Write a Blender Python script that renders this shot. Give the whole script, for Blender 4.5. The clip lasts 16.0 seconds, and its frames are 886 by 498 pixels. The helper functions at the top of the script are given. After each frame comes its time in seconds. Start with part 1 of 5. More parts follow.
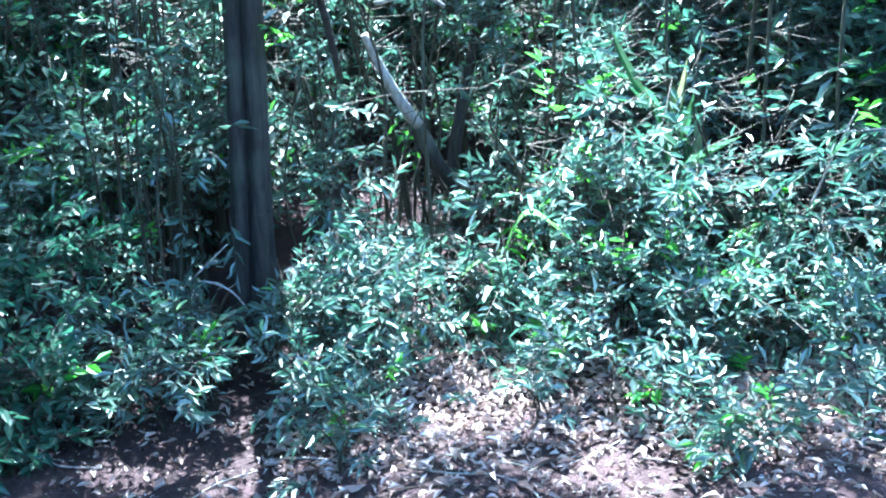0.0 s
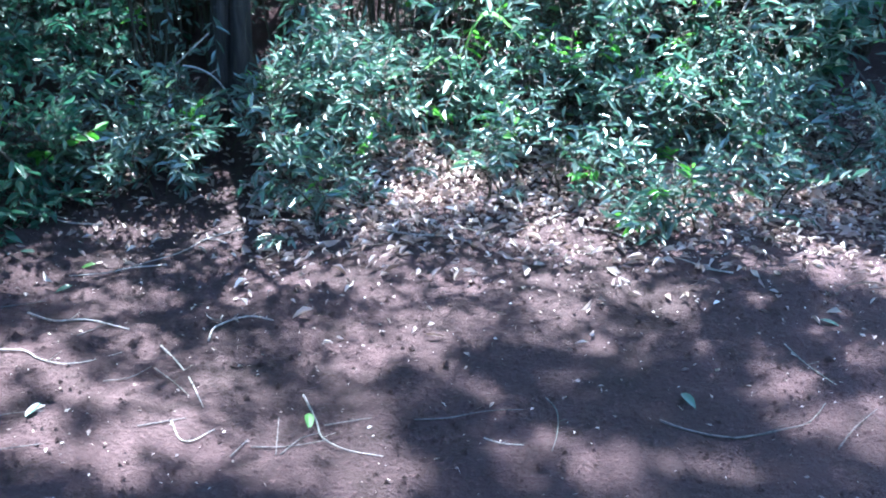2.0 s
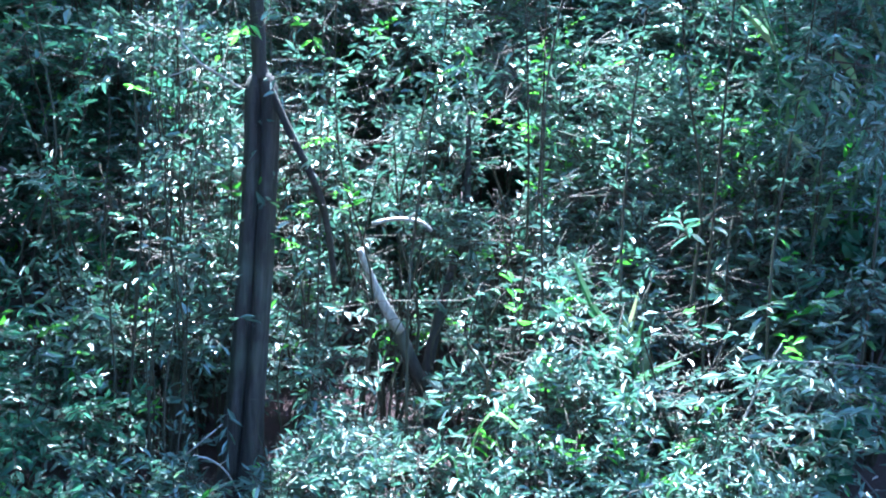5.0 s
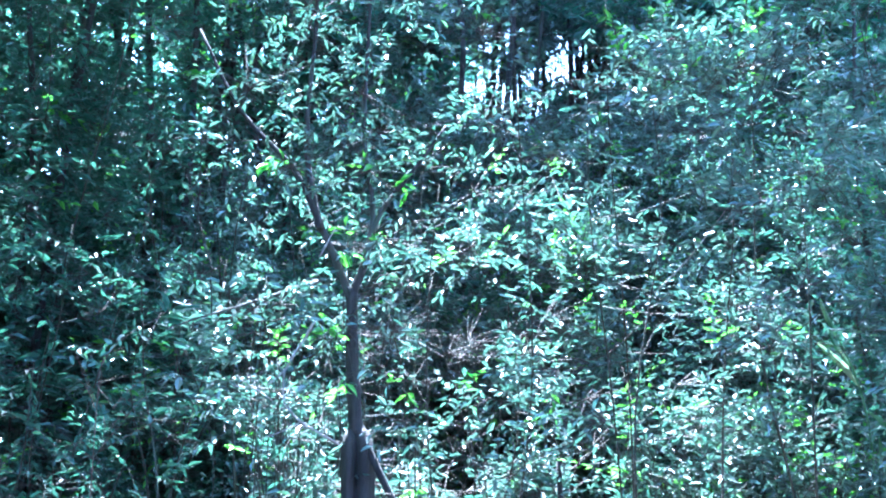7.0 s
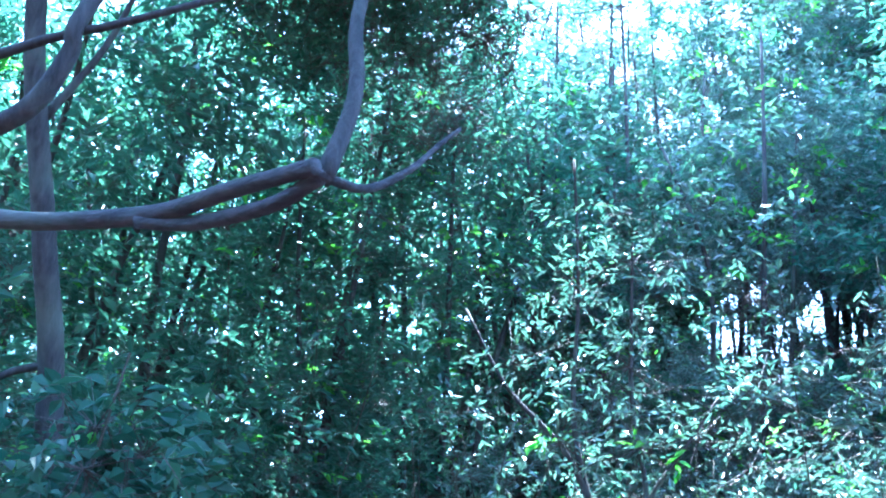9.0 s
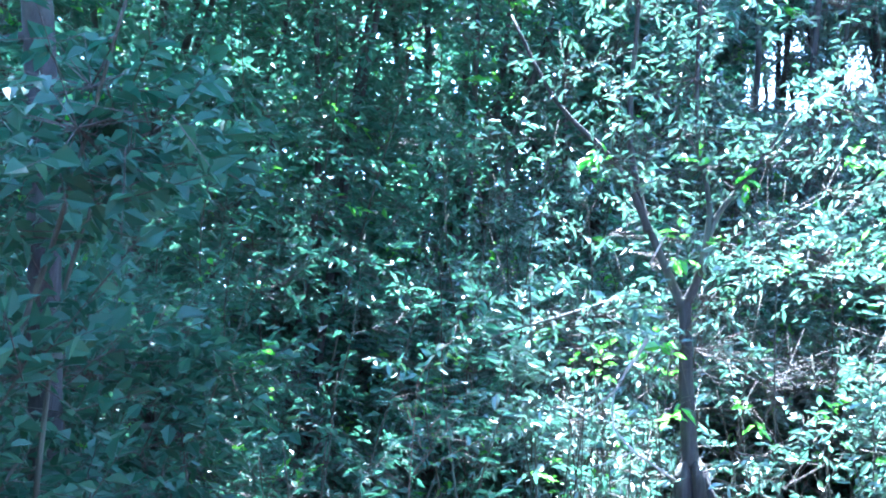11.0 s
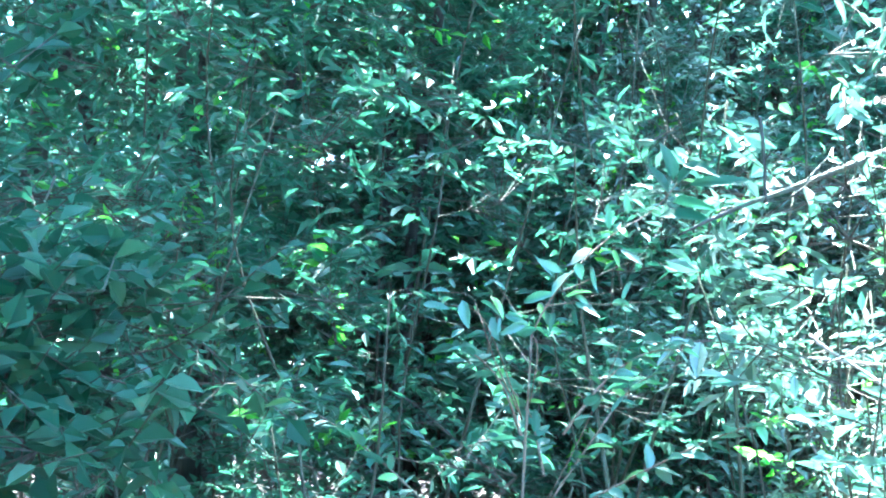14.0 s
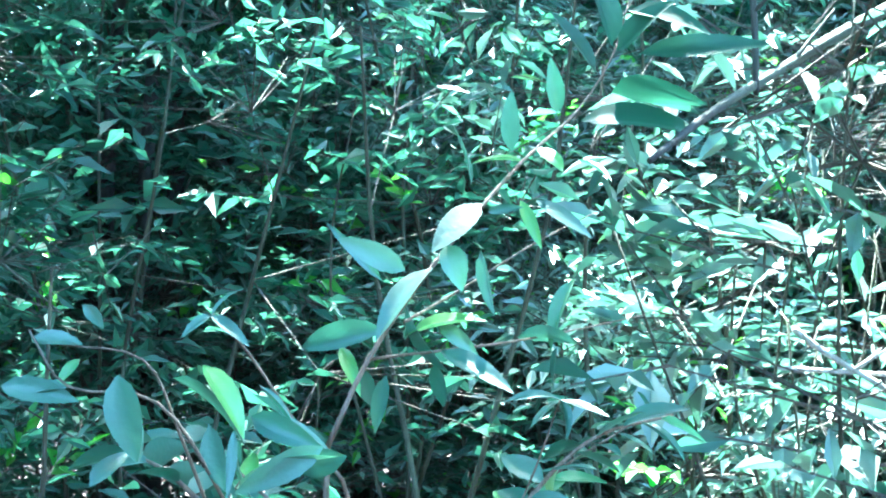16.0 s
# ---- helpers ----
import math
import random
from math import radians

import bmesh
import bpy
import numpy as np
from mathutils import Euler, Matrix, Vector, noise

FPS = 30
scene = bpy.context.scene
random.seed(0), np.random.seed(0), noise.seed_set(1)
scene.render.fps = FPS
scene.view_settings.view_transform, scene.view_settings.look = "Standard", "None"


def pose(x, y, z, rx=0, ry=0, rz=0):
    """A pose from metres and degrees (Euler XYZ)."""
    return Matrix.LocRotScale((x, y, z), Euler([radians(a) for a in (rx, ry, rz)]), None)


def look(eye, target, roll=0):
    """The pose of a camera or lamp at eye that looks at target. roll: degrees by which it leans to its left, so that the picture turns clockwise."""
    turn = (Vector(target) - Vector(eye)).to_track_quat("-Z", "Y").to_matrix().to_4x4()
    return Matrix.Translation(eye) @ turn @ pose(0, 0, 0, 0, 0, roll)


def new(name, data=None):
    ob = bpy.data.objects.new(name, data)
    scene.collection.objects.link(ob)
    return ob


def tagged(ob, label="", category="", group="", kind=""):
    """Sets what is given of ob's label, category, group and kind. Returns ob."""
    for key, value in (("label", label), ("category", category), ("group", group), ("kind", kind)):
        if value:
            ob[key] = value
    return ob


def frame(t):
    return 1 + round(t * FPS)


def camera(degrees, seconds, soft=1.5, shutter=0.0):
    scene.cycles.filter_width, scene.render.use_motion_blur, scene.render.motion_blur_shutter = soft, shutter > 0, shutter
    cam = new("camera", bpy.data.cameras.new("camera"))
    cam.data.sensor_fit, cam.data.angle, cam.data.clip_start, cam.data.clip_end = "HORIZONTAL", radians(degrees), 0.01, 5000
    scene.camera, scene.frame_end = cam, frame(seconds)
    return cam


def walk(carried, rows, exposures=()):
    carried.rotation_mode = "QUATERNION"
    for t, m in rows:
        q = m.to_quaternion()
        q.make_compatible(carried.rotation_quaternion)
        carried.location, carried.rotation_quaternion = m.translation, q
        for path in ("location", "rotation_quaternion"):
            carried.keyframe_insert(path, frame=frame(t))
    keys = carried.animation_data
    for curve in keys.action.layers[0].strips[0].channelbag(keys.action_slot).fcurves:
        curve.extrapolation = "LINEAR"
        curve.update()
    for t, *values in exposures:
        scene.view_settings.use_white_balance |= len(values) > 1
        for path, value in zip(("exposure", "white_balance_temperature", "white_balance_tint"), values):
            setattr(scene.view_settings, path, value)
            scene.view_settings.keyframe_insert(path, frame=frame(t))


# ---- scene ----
cam = camera(43.8, 16.0, soft=2.0)
PATH = [
    (0, (0.043, 0.62, 1.53), (-0.017, 2.519, 0.905), -2.2),
    (0.5, (-0.099, 0.409, 1.524), (-0.004, 2.291, 0.856), -0.7),
    (1, (-0.157, 0.289, 1.508), (0.021, 2.132, 0.752), 0.4),
    (1.5, (-0.106, 0.225, 1.503), (0.048, 2.04, 0.677), 0.5),
    (2, (-0.043, 0.17, 1.516), (0.01, 1.959, 0.622), 1.0),
    (2.5, (-0.01, 0.166, 1.531), (-0.001, 1.968, 0.663), 1.1),
    (3, (-0.003, 0.182, 1.545), (0.001, 1.99, 0.691), 1.5),
    (3.5, (-0.009, 0.169, 1.567), (0.022, 2.026, 0.823), 2.3),
    (4, (-0.017, 0.154, 1.6), (0.041, 2.059, 0.996), 3.5),
    (4.2, (-0.02, 0.152, 1.608), (0.037, 2.079, 1.076), 3.9),
    (6.3, (-0.003, 0.017, 1.472), (-0.079, 2.003, 1.695), -0.6),
    (6.5, (-0.018, 0.006, 1.483), (-0.111, 1.984, 1.762), -0.2),
    (7, (-0.047, -0.018, 1.555), (-0.191, 1.936, 1.952), 0.0),
    (7.5, (-0.128, -0.082, 1.699), (-0.339, 1.845, 2.19), -0.3),
    (8, (-0.092, -0.054, 1.633), (-0.443, 1.792, 2.32), 0.6),
    (8.5, (-0.122, -0.066, 1.648), (-0.561, 1.709, 2.457), 1.5),
    (9, (-0.176, -0.051, 1.661), (-0.714, 1.693, 2.478), 2.5),
    (9.5, (-0.19, -0.066, 1.604), (-0.876, 1.686, 2.282), 3.0),
    (10, (-0.336, -0.03, 1.579), (-1.031, 1.761, 2.132), 3.5),
    (10.2, (-0.374, -0.015, 1.579), (-1.004, 1.813, 2.088), 3.4),
    (12.3, (-0.495, 1.442, 1.621), (-1.041, 3.332, 1.979), 2.9),
    (12.5, (-0.584, 1.522, 1.647), (-1.121, 3.421, 1.975), 2.7),
    (13, (-0.748, 1.746, 1.689), (-1.371, 3.631, 1.934), 2.7),
    (13.5, (-0.867, 2.007, 1.816), (-1.601, 3.857, 2.008), 2.3),
    (14, (-0.973, 2.146, 1.857), (-1.765, 3.972, 2.048), 2.4),
    (14.5, (-1.16, 2.317, 1.88), (-1.823, 4.189, 2.116), 1.8),
    (15, (-1.241, 2.515, 1.889), (-1.707, 4.451, 2.075), 1.0),
    (15.5, (-1.244, 2.801, 1.941), (-1.67, 4.75, 2.081), 0.2),
    (16, (-1.279, 3.002, 1.966), (-1.662, 4.964, 2.02), 0.2),
]
EXPOSURE = [(0.0, 4.06, 4840, -4), (2.0, 3.54, 5090, 1), (4.2, 3.97, 4960, -1), (6.3, 4.25, 4640, 9), (7.5, 4.72, 4690, 7), (9.0, 4.64, 4640, 6), (10.2, 5.18, 4840, 6), (12.3, 4.95, 4740, 3), (13.5, 5.38, 5000, -8), (14.3, 5.95, 5140, -15), (15.0, 5.86, 5120, -17), (16.0, 5.4, 5090, -17)]
walk(cam, [(t, look(eye, target, roll)) for t, eye, target, roll in PATH], EXPOSURE)

# ---- light: a high sun ahead of the camera, clear sky ----
SUN_AZ, SUN_EL = -9.5, 63.0
to_sun = Vector((math.sin(radians(SUN_AZ)) * math.cos(radians(SUN_EL)),
                 math.cos(radians(SUN_AZ)) * math.cos(radians(SUN_EL)), math.sin(radians(SUN_EL))))
world = bpy.data.worlds.new("sky")
scene.world = world
world.use_nodes = True
wn = world.node_tree
sky = wn.nodes.new("ShaderNodeTexSky")
sky.sky_type = "NISHITA"
sky.sun_disc = False
sky.sun_elevation = radians(SUN_EL)
sky.sun_rotation = radians(SUN_AZ)
wn.links.new(sky.outputs[0], wn.nodes["Background"].inputs[0])
wn.nodes["Background"].inputs[1].default_value = 0.122
sun = new("sun", bpy.data.lights.new("sun", "SUN"))
sun.data.energy = 5.0
sun.data.angle = radians(0.53)
sun.data.color = (1.0, 0.96, 0.9)
sun.matrix_basis = look(Vector((0, 4, 0)) + to_sun * 30, (0, 4, 0))


# ---- materials ----
def nodes_of(name):
    m = bpy.data.materials.new(name)
    m.use_nodes = True
    t = m.node_tree
    return m, t, t.nodes["Principled BSDF"]


def ramp(t, source, stops):
    r = t.nodes.new("ShaderNodeValToRGB")
    while len(r.color_ramp.elements) < len(stops):
        r.color_ramp.elements.new(0.5)
    for e, (p, c) in zip(r.color_ramp.elements, stops):
        e.position, e.color = p, (*c, 1)
    t.links.new(source, r.inputs[0])
    return r.outputs[0]


def noise_of(t, scale, detail=4, rough=0.6, stretch=None):
    n = t.nodes.new("ShaderNodeTexNoise")
    n.inputs["Scale"].default_value, n.inputs["Detail"].default_value, n.inputs["Roughness"].default_value = scale, detail, rough
    c = t.nodes.new("ShaderNodeTexCoord")
    if stretch:
        mp = t.nodes.new("ShaderNodeMapping")
        mp.inputs["Scale"].default_value = stretch
        t.links.new(c.outputs["Object"], mp.inputs[0])
        t.links.new(mp.outputs[0], n.inputs["Vector"])
    else:
        t.links.new(c.outputs["Object"], n.inputs["Vector"])
    return n.outputs["Fac"]


def mixed(t, a, b, fac, mode="MIX"):
    m = t.nodes.new("ShaderNodeMix")
    m.data_type, m.blend_type = "RGBA", mode
    for s, v in ((m.inputs[0], fac), (m.inputs[6], a), (m.inputs[7], b)):
        if isinstance(v, (int, float)):
            s.default_value = v
        elif isinstance(v, tuple):
            s.default_value = (*v, 1)
        else:
            t.links.new(v, s)
    return m.outputs[2]


def bumped(t, bsdf, height, strength, distance):
    b = t.nodes.new("ShaderNodeBump")
    b.inputs["Strength"].default_value, b.inputs["Distance"].default_value = strength, distance
    t.links.new(height, b.inputs["Height"])
    t.links.new(b.outputs[0], bsdf.inputs["Normal"])


def leaf_material(name, stops, rough=0.5, glow=0.2, spots=True, per_object=False, through_tint=(0.11, 0.33, 0.19), wax=1.75, sheen=0.36):
    """A leaf: glossy cuticle over green, with light let through the blade."""
    m, t, b = nodes_of(name)
    if per_object:
        r = t.nodes.new("ShaderNodeObjectInfo").outputs["Random"]
    else:
        r = t.nodes.new("ShaderNodeNewGeometry").outputs["Random Per Island"]
    c = ramp(t, r, stops)
    if spots:
        c = mixed(t, c, (0.09, 0.08, 0.025), ramp(t, noise_of(t, 38, 3), [(0.62, (0, 0, 0)), (0.72, (0.6, 0.6, 0.6))]))
    t.links.new(c, b.inputs["Base Color"])
    b.inputs["Roughness"].default_value = rough
    b.inputs["IOR"].default_value = 1.5
    b.inputs["Coat Weight"].default_value = 1.0
    b.inputs["Coat IOR"].default_value = wax
    b.inputs["Coat Roughness"].default_value = sheen
    bumped(t, b, noise_of(t, 160, 2), 0.25, 0.002)
    tr = t.nodes.new("ShaderNodeBsdfTranslucent")
    t.links.new(mixed(t, c, through_tint, 0.45), tr.inputs["Color"])
    mx = t.nodes.new("ShaderNodeMixShader")
    mx.inputs[0].default_value = glow
    t.links.new(b.outputs[0], mx.inputs[1])
    t.links.new(tr.outputs[0], mx.inputs[2])
    t.links.new(mx.outputs[0], t.nodes["Material Output"].inputs["Surface"])
    return m


def bark_material(name, dark, light, grain=9.0, stretch=(6, 6, 0.8)):
    m, t, b = nodes_of(name)
    fine = noise_of(t, grain, 6, 0.7, stretch)
    broad = noise_of(t, 3.5, 3, 0.5)
    c = mixed(t, dark, light, ramp(t, fine, [(0.35, (0, 0, 0)), (0.68, (1, 1, 1))]))
    c = mixed(t, c, (0.12, 0.13, 0.10), ramp(t, broad, [(0.52, (0, 0, 0)), (0.66, (0.55, 0.55, 0.55))]))
    t.links.new(c, b.inputs["Base Color"])
    b.inputs["Roughness"].default_value = 0.85
    bumped(t, b, fine, 0.7, 0.012)
    return m


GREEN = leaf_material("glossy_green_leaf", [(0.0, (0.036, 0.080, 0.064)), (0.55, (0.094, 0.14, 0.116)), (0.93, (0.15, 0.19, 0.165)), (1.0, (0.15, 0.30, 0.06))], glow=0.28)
# darker counterpart of the glossy leaf: shade put into its base colour
SHADE_GREEN = leaf_material("shade_toned_green_leaf", [(0.0, (0.022, 0.065, 0.044)), (0.6, (0.044, 0.105, 0.070)), (1.0, (0.07, 0.15, 0.085))], rough=0.62, glow=0.42, wax=1.4, sheen=0.28)
FRESH = leaf_material("yellow_green_leaf", [(0.0, (0.08, 0.25, 0.03)), (1.0, (0.15, 0.40, 0.04))], glow=0.5, spots=False, through_tint=(0.22, 0.70, 0.05))
NEAR = leaf_material("waxy_green_leaf", [(0.0, (0.03, 0.088, 0.062)), (0.6, (0.058, 0.125, 0.09)), (0.82, (0.07, 0.14, 0.09)), (0.9, (0.12, 0.27, 0.05)), (1.0, (0.14, 0.30, 0.05))], rough=0.5, glow=0.25, per_object=True, wax=1.5, sheen=0.42)
DEAD = leaf_material("dry_leaf", [(0.0, (0.12, 0.07, 0.06)), (0.35, (0.31, 0.21, 0.185)), (0.75, (0.48, 0.37, 0.34)), (1.0, (0.64, 0.54, 0.50))], rough=0.55, glow=0.12, through_tint=(0.36, 0.27, 0.2))
GRASS = leaf_material("grass_blade", [(0.0, (0.04, 0.10, 0.03)), (0.7, (0.08, 0.17, 0.05)), (1.0, (0.30, 0.28, 0.14))], rough=0.45, glow=0.4, spots=False)
# dark green broad leaf, darkened further to carry the bushes' shade
BROAD = leaf_material("broad_shaded_leaf", [(0.0, (0.014, 0.048, 0.028)), (0.7, (0.028, 0.078, 0.044)), (1.0, (0.05, 0.11, 0.05))], rough=0.65, glow=0.3, wax=1.15)
BARK = bark_material("grey_brown_bark", (0.018, 0.014, 0.0135), (0.064, 0.05, 0.048))
BARK_PALE = bark_material("pale_bark", (0.07, 0.057, 0.057), (0.24, 0.20, 0.20))
BARK_DARK = bark_material("dark_grey_bark", (0.016, 0.013, 0.014), (0.062, 0.05, 0.05))
BARK_LIMB = bark_material("grey_limb_bark", (0.02, 0.018, 0.021), (0.08, 0.07, 0.076), 9.0, (0.9, 5, 6))
STEM = bark_material("green_brown_stem", (0.025, 0.024, 0.014), (0.085, 0.068, 0.045), 20)
TWIG = bark_material("brown_twig", (0.035, 0.025, 0.02), (0.12, 0.09, 0.075), 25)
DRYWOOD = bark_material("bleached_dead_wood", (0.25, 0.21, 0.20), (0.58, 0.52, 0.49), 16)


def soil_material():
    m, t, b = nodes_of("reddish_soil")
    broad, mid, fine = noise_of(t, 1.3, 5), noise_of(t, 9, 6, 0.65), noise_of(t, 75, 4, 0.7)
    c = mixed(t, (0.035, 0.0155, 0.016), (0.080, 0.040, 0.0425), ramp(t, broad, [(0.35, (0, 0, 0)), (0.65, (1, 1, 1))]))
    c = mixed(t, c, (0.028, 0.013, 0.011), ramp(t, mid, [(0.5, (0, 0, 0)), (0.72, (0.75, 0.75, 0.75))]))
    c = mixed(t, c, (0.165, 0.092, 0.097), ramp(t, fine, [(0.56, (0, 0, 0)), (0.74, (0.6, 0.6, 0.6))]))
    t.links.new(c, b.inputs["Base Color"])
    b.inputs["Roughness"].default_value = 0.92
    h = t.nodes.new("ShaderNodeMath")
    h.operation = "ADD"
    t.links.new(mid, h.inputs[0])
    t.links.new(fine, h.inputs[1])
    bumped(t, b, h.outputs[0], 0.9, 0.03)
    return m


SOIL = soil_material()


# ---- mesh helpers ----
def unit(a):
    return a / np.maximum(np.linalg.norm(a, axis=-1, keepdims=True), 1e-9)


def mesh_of(name, verts, faces, material, smooth=False):
    """A mesh from a vertex array and an array of faces that all have the same number of corners."""
    me = bpy.data.meshes.new(name)
    verts, faces = np.asarray(verts, np.float32), np.asarray(faces, np.int32)
    n, k = faces.shape
    me.vertices.add(len(verts))
    me.vertices.foreach_set("co", verts.ravel())
    me.loops.add(n * k)
    me.loops.foreach_set("vertex_index", faces.ravel())
    me.polygons.add(n)
    me.polygons.foreach_set("loop_start", np.arange(0, n * k, k, dtype=np.int32))
    me.polygons.foreach_set("use_smooth", np.full(n, smooth))
    me.update(calc_edges=True)
    me.materials.append(material)
    return me


def part(name, me, parent, label="", kind=""):
    ob = new(name, me)
    ob.parent = parent
    return tagged(ob, label, "", "", kind)


def thing(name, at, label, category, group="", kind=""):
    ob = new(name)
    ob.empty_display_size = 0.1
    ob.location = at
    return tagged(ob, label, category, group, kind)


def tube(points, radii, sides=8, wobble=0.0, seed=0, groove=0.0):
    """A tapered, slightly knobbly limb along points: vertices and quads. groove: depth of a cleft along the side that faces -y."""
    p, r = np.asarray(points, float), np.asarray(radii, float)
    rng = np.random.default_rng(seed)
    tan = unit(np.gradient(p, axis=0))
    ref = np.array((0.0, -1.0, 0.0)) if abs(tan[:, 1]).mean() < 0.8 else np.array((1.0, 0, 0))
    u = unit(ref - tan * (tan @ ref)[:, None])
    v = np.cross(tan, u)
    a = np.arange(sides) * 2 * np.pi / sides
    k = np.ones((len(p), sides))
    if wobble:
        low = rng.normal(0, 1, (max(3, len(p) // 3), sides))
        src = np.linspace(0, len(low) - 1, len(p))
        k += wobble * np.stack([np.interp(src, np.arange(len(low)), low[:, j]) for j in range(sides)], 1)
    if groove:
        off = np.abs((a + np.pi) % (2 * np.pi) - np.pi)
        k -= groove * np.exp(-(off / 0.15) ** 2)[None, :]
        k += groove * 0.25 * np.exp(-((off - 0.55) / 0.25) ** 2)[None, :]
    ring = p[:, None] + (r[:, None] * k)[..., None] * (np.cos(a)[None, :, None] * u[:, None] + np.sin(a)[None, :, None] * v[:, None])
    n = len(p)
    i, j = np.meshgrid(np.arange(n - 1), np.arange(sides), indexing="ij")
    j2 = (j + 1) % sides
    quads = np.stack([i * sides + j, i * sides + j2, (i + 1) * sides + j2, (i + 1) * sides + j], -1).reshape(-1, 4)
    verts = np.concatenate([ring.reshape(-1, 3), p[:1], p[-1:]])
    c0, c1 = n * sides, n * sides + 1
    b = np.arange(sides)
    b2 = (b + 1) % sides
    caps = np.concatenate([np.stack([np.full(sides, c0), b2, b, np.full(sides, c0)], 1)[:, [0, 1, 2, 2]],
                           np.stack([np.full(sides, c1), (n - 1) * sides + b, (n - 1) * sides + b2, np.full(sides, c1)], 1)[:, [0, 1, 2, 2]]])
    return verts, quads, caps[:, :3]


def tube_mesh(name, limbs, material, smooth=True):
    """One mesh from several tubes."""
    vs, fs, base = [], [], 0
    for v, q, c in limbs:
        vs.append(v)
        fs.append(np.concatenate([q[:, [0, 1, 2]], q[:, [0, 2, 3]], c]) + base)
        base += len(v)
    return mesh_of(name, np.concatenate(vs), np.concatenate(fs), material, smooth)


def bend(points, n=14):
    """A smooth line through a few points."""
    p = np.asarray(points, float)
    q = np.vstack([2 * p[0] - p[1], p, 2 * p[-1] - p[-2]])
    out = []
    per = max(2, n // (len(p) - 1))
    for i in range(1, len(q) - 2):
        for s in np.arange(per) / per:
            a, b, c, d = q[i - 1:i + 3]
            out.append(0.5 * (2 * b + (c - a) * s + (2 * a - 5 * b + 4 * c - d) * s * s + (3 * b - a - 3 * c + d) * s ** 3))
    return np.array(out + [p[-1]])


def limb(points, r0, r1, n=14, sides=8, wobble=0.06, seed=0, groove=0.0):
    p = bend(points, n)
    s = np.linspace(0, 1, len(p))
    return tube(p, r0 + (r1 - r0) * s, sides, wobble, seed, groove)


def prisms(name, a, b, r0, r1, material):
    """Many thin twigs from a to b as three-sided spikes."""
    d = unit(b - a)
    ref = np.where(np.abs(d[:, 2:]) < 0.9, np.array([[0, 0, 1.0]]), np.array([[1.0, 0, 0]]))
    u = unit(np.cross(d, ref))
    v = np.cross(d, u)
    rings = []
    for p, r in ((a, r0), (b, r1)):
        for k in range(3):
            w = 2 * np.pi * k / 3
            rings.append(p + r * (np.cos(w) * u + np.sin(w) * v))
    verts = np.stack(rings, 1).reshape(-1, 3)
    base = np.arange(len(a))[:, None] * 6
    f = np.array([[0, 1, 4], [0, 4, 3], [1, 2, 5], [1, 5, 4], [2, 0, 3], [2, 3, 5]])
    return mesh_of(name, verts, (base[:, None, :] + f[None]).reshape(-1, 3), material)


def blades(name, p, d, nrm, length, width, material, fold=0.22, droop=0.12, simple=False):
    """Many leaves in one mesh. p: leaf bases, d: directions, nrm: upper sides, length and width in metres."""
    d = unit(d)
    side = unit(np.cross(d, nrm))
    up = np.cross(side, d)
    length, width = np.asarray(length)[:, None], np.asarray(width)[:, None]
    tip = p + d * length - up * length * droop
    mid = p + d * length * 0.42
    left = mid - side * width / 2 + up * width * fold
    right = mid + side * width / 2 + up * width * fold
    if simple:
        verts = np.stack([p, right, tip, left], 1).reshape(-1, 3)
        f = np.array([[0, 1, 2], [0, 2, 3]])
        k = 4
    else:
        l2 = p + d * length * 0.72 - side * width * 0.33 + up * (width * fold * 0.7 - length * droop * 0.4)
        r2 = p + d * length * 0.72 + side * width * 0.33 + up * (width * fold * 0.7 - length * droop * 0.4)
        verts = np.stack([p, right, r2, tip, l2, left], 1).reshape(-1, 3)
        f = np.array([[0, 1, 2], [0, 2, 3], [0, 3, 4], [0, 4, 5]])
        k = 6
    base = np.arange(len(p))[:, None] * k
    return mesh_of(name, verts, (base[:, None, :] + f[None]).reshape(-1, 3), material)


# ---- gaps in the leaf canopy, through which sun and sky come in: centre line and radius ----
sun_dir = np.array(to_sun)
GAPS = []
for gx, gy, gr in ((-0.93, 2.45, 0.08), (-0.70, 2.38, 0.13), (-0.58, 2.5, 0.12), (-0.60, 2.33, 0.12), (-0.595, 2.64, 0.07), (-0.22, 2.6, 0.11), (0.0, 2.67, 0.13), (0.06, 2.76, 0.08),
                   (-0.31, 2.98, 0.09), (-0.2, 2.93, 0.08), (-0.38, 2.72, 0.05), (-0.678, 3.33, 0.1), (-0.545, 3.14, 0.06), (1.22, 3.16, 0.15), (1.36, 3.05, 0.11), (0.675, 2.9, 0.08),
                   (0.337, 2.8, 0.07), (-0.118, 2.13, 0.13), (-0.3, 2.18, 0.12), (-0.45, 2.2, 0.12), (0.371, 2.14, 0.1), (0.18, 2.19, 0.07), (0.648, 2.17, 0.07), (1.0, 2.28, 0.13),
                   (0.888, 2.5, 0.08), (-1.055, 2.54, 0.08), (-0.92, 2.19, 0.09), (-0.71, 2.13, 0.1), (-0.151, 2.34, 0.06), (-1.1, 2.35, 0.07)):
    GAPS.append((np.array((gx, gy, 0.0)) + sun_dir / sun_dir[2], sun_dir, gr * 0.85 + 0.015, 0.0))
GAPS.append((np.array((-0.95, 4.5, 1.75)), sun_dir, 0.3, 4.7))
GAPS.append((np.array((-0.95, 4.0, 1.85)), sun_dir, 0.18, 4.3))
GAPS.append((np.array((0.5, 3.9, 1.0)), sun_dir, 0.3, 0.0))
GAPS.append((np.array((-0.9, 3.6, 0.4)), sun_dir, 0.13, 0.0))
GAPS.append((np.array((-0.5, 3.6, 0.3)), sun_dir, 0.2, 0.0))
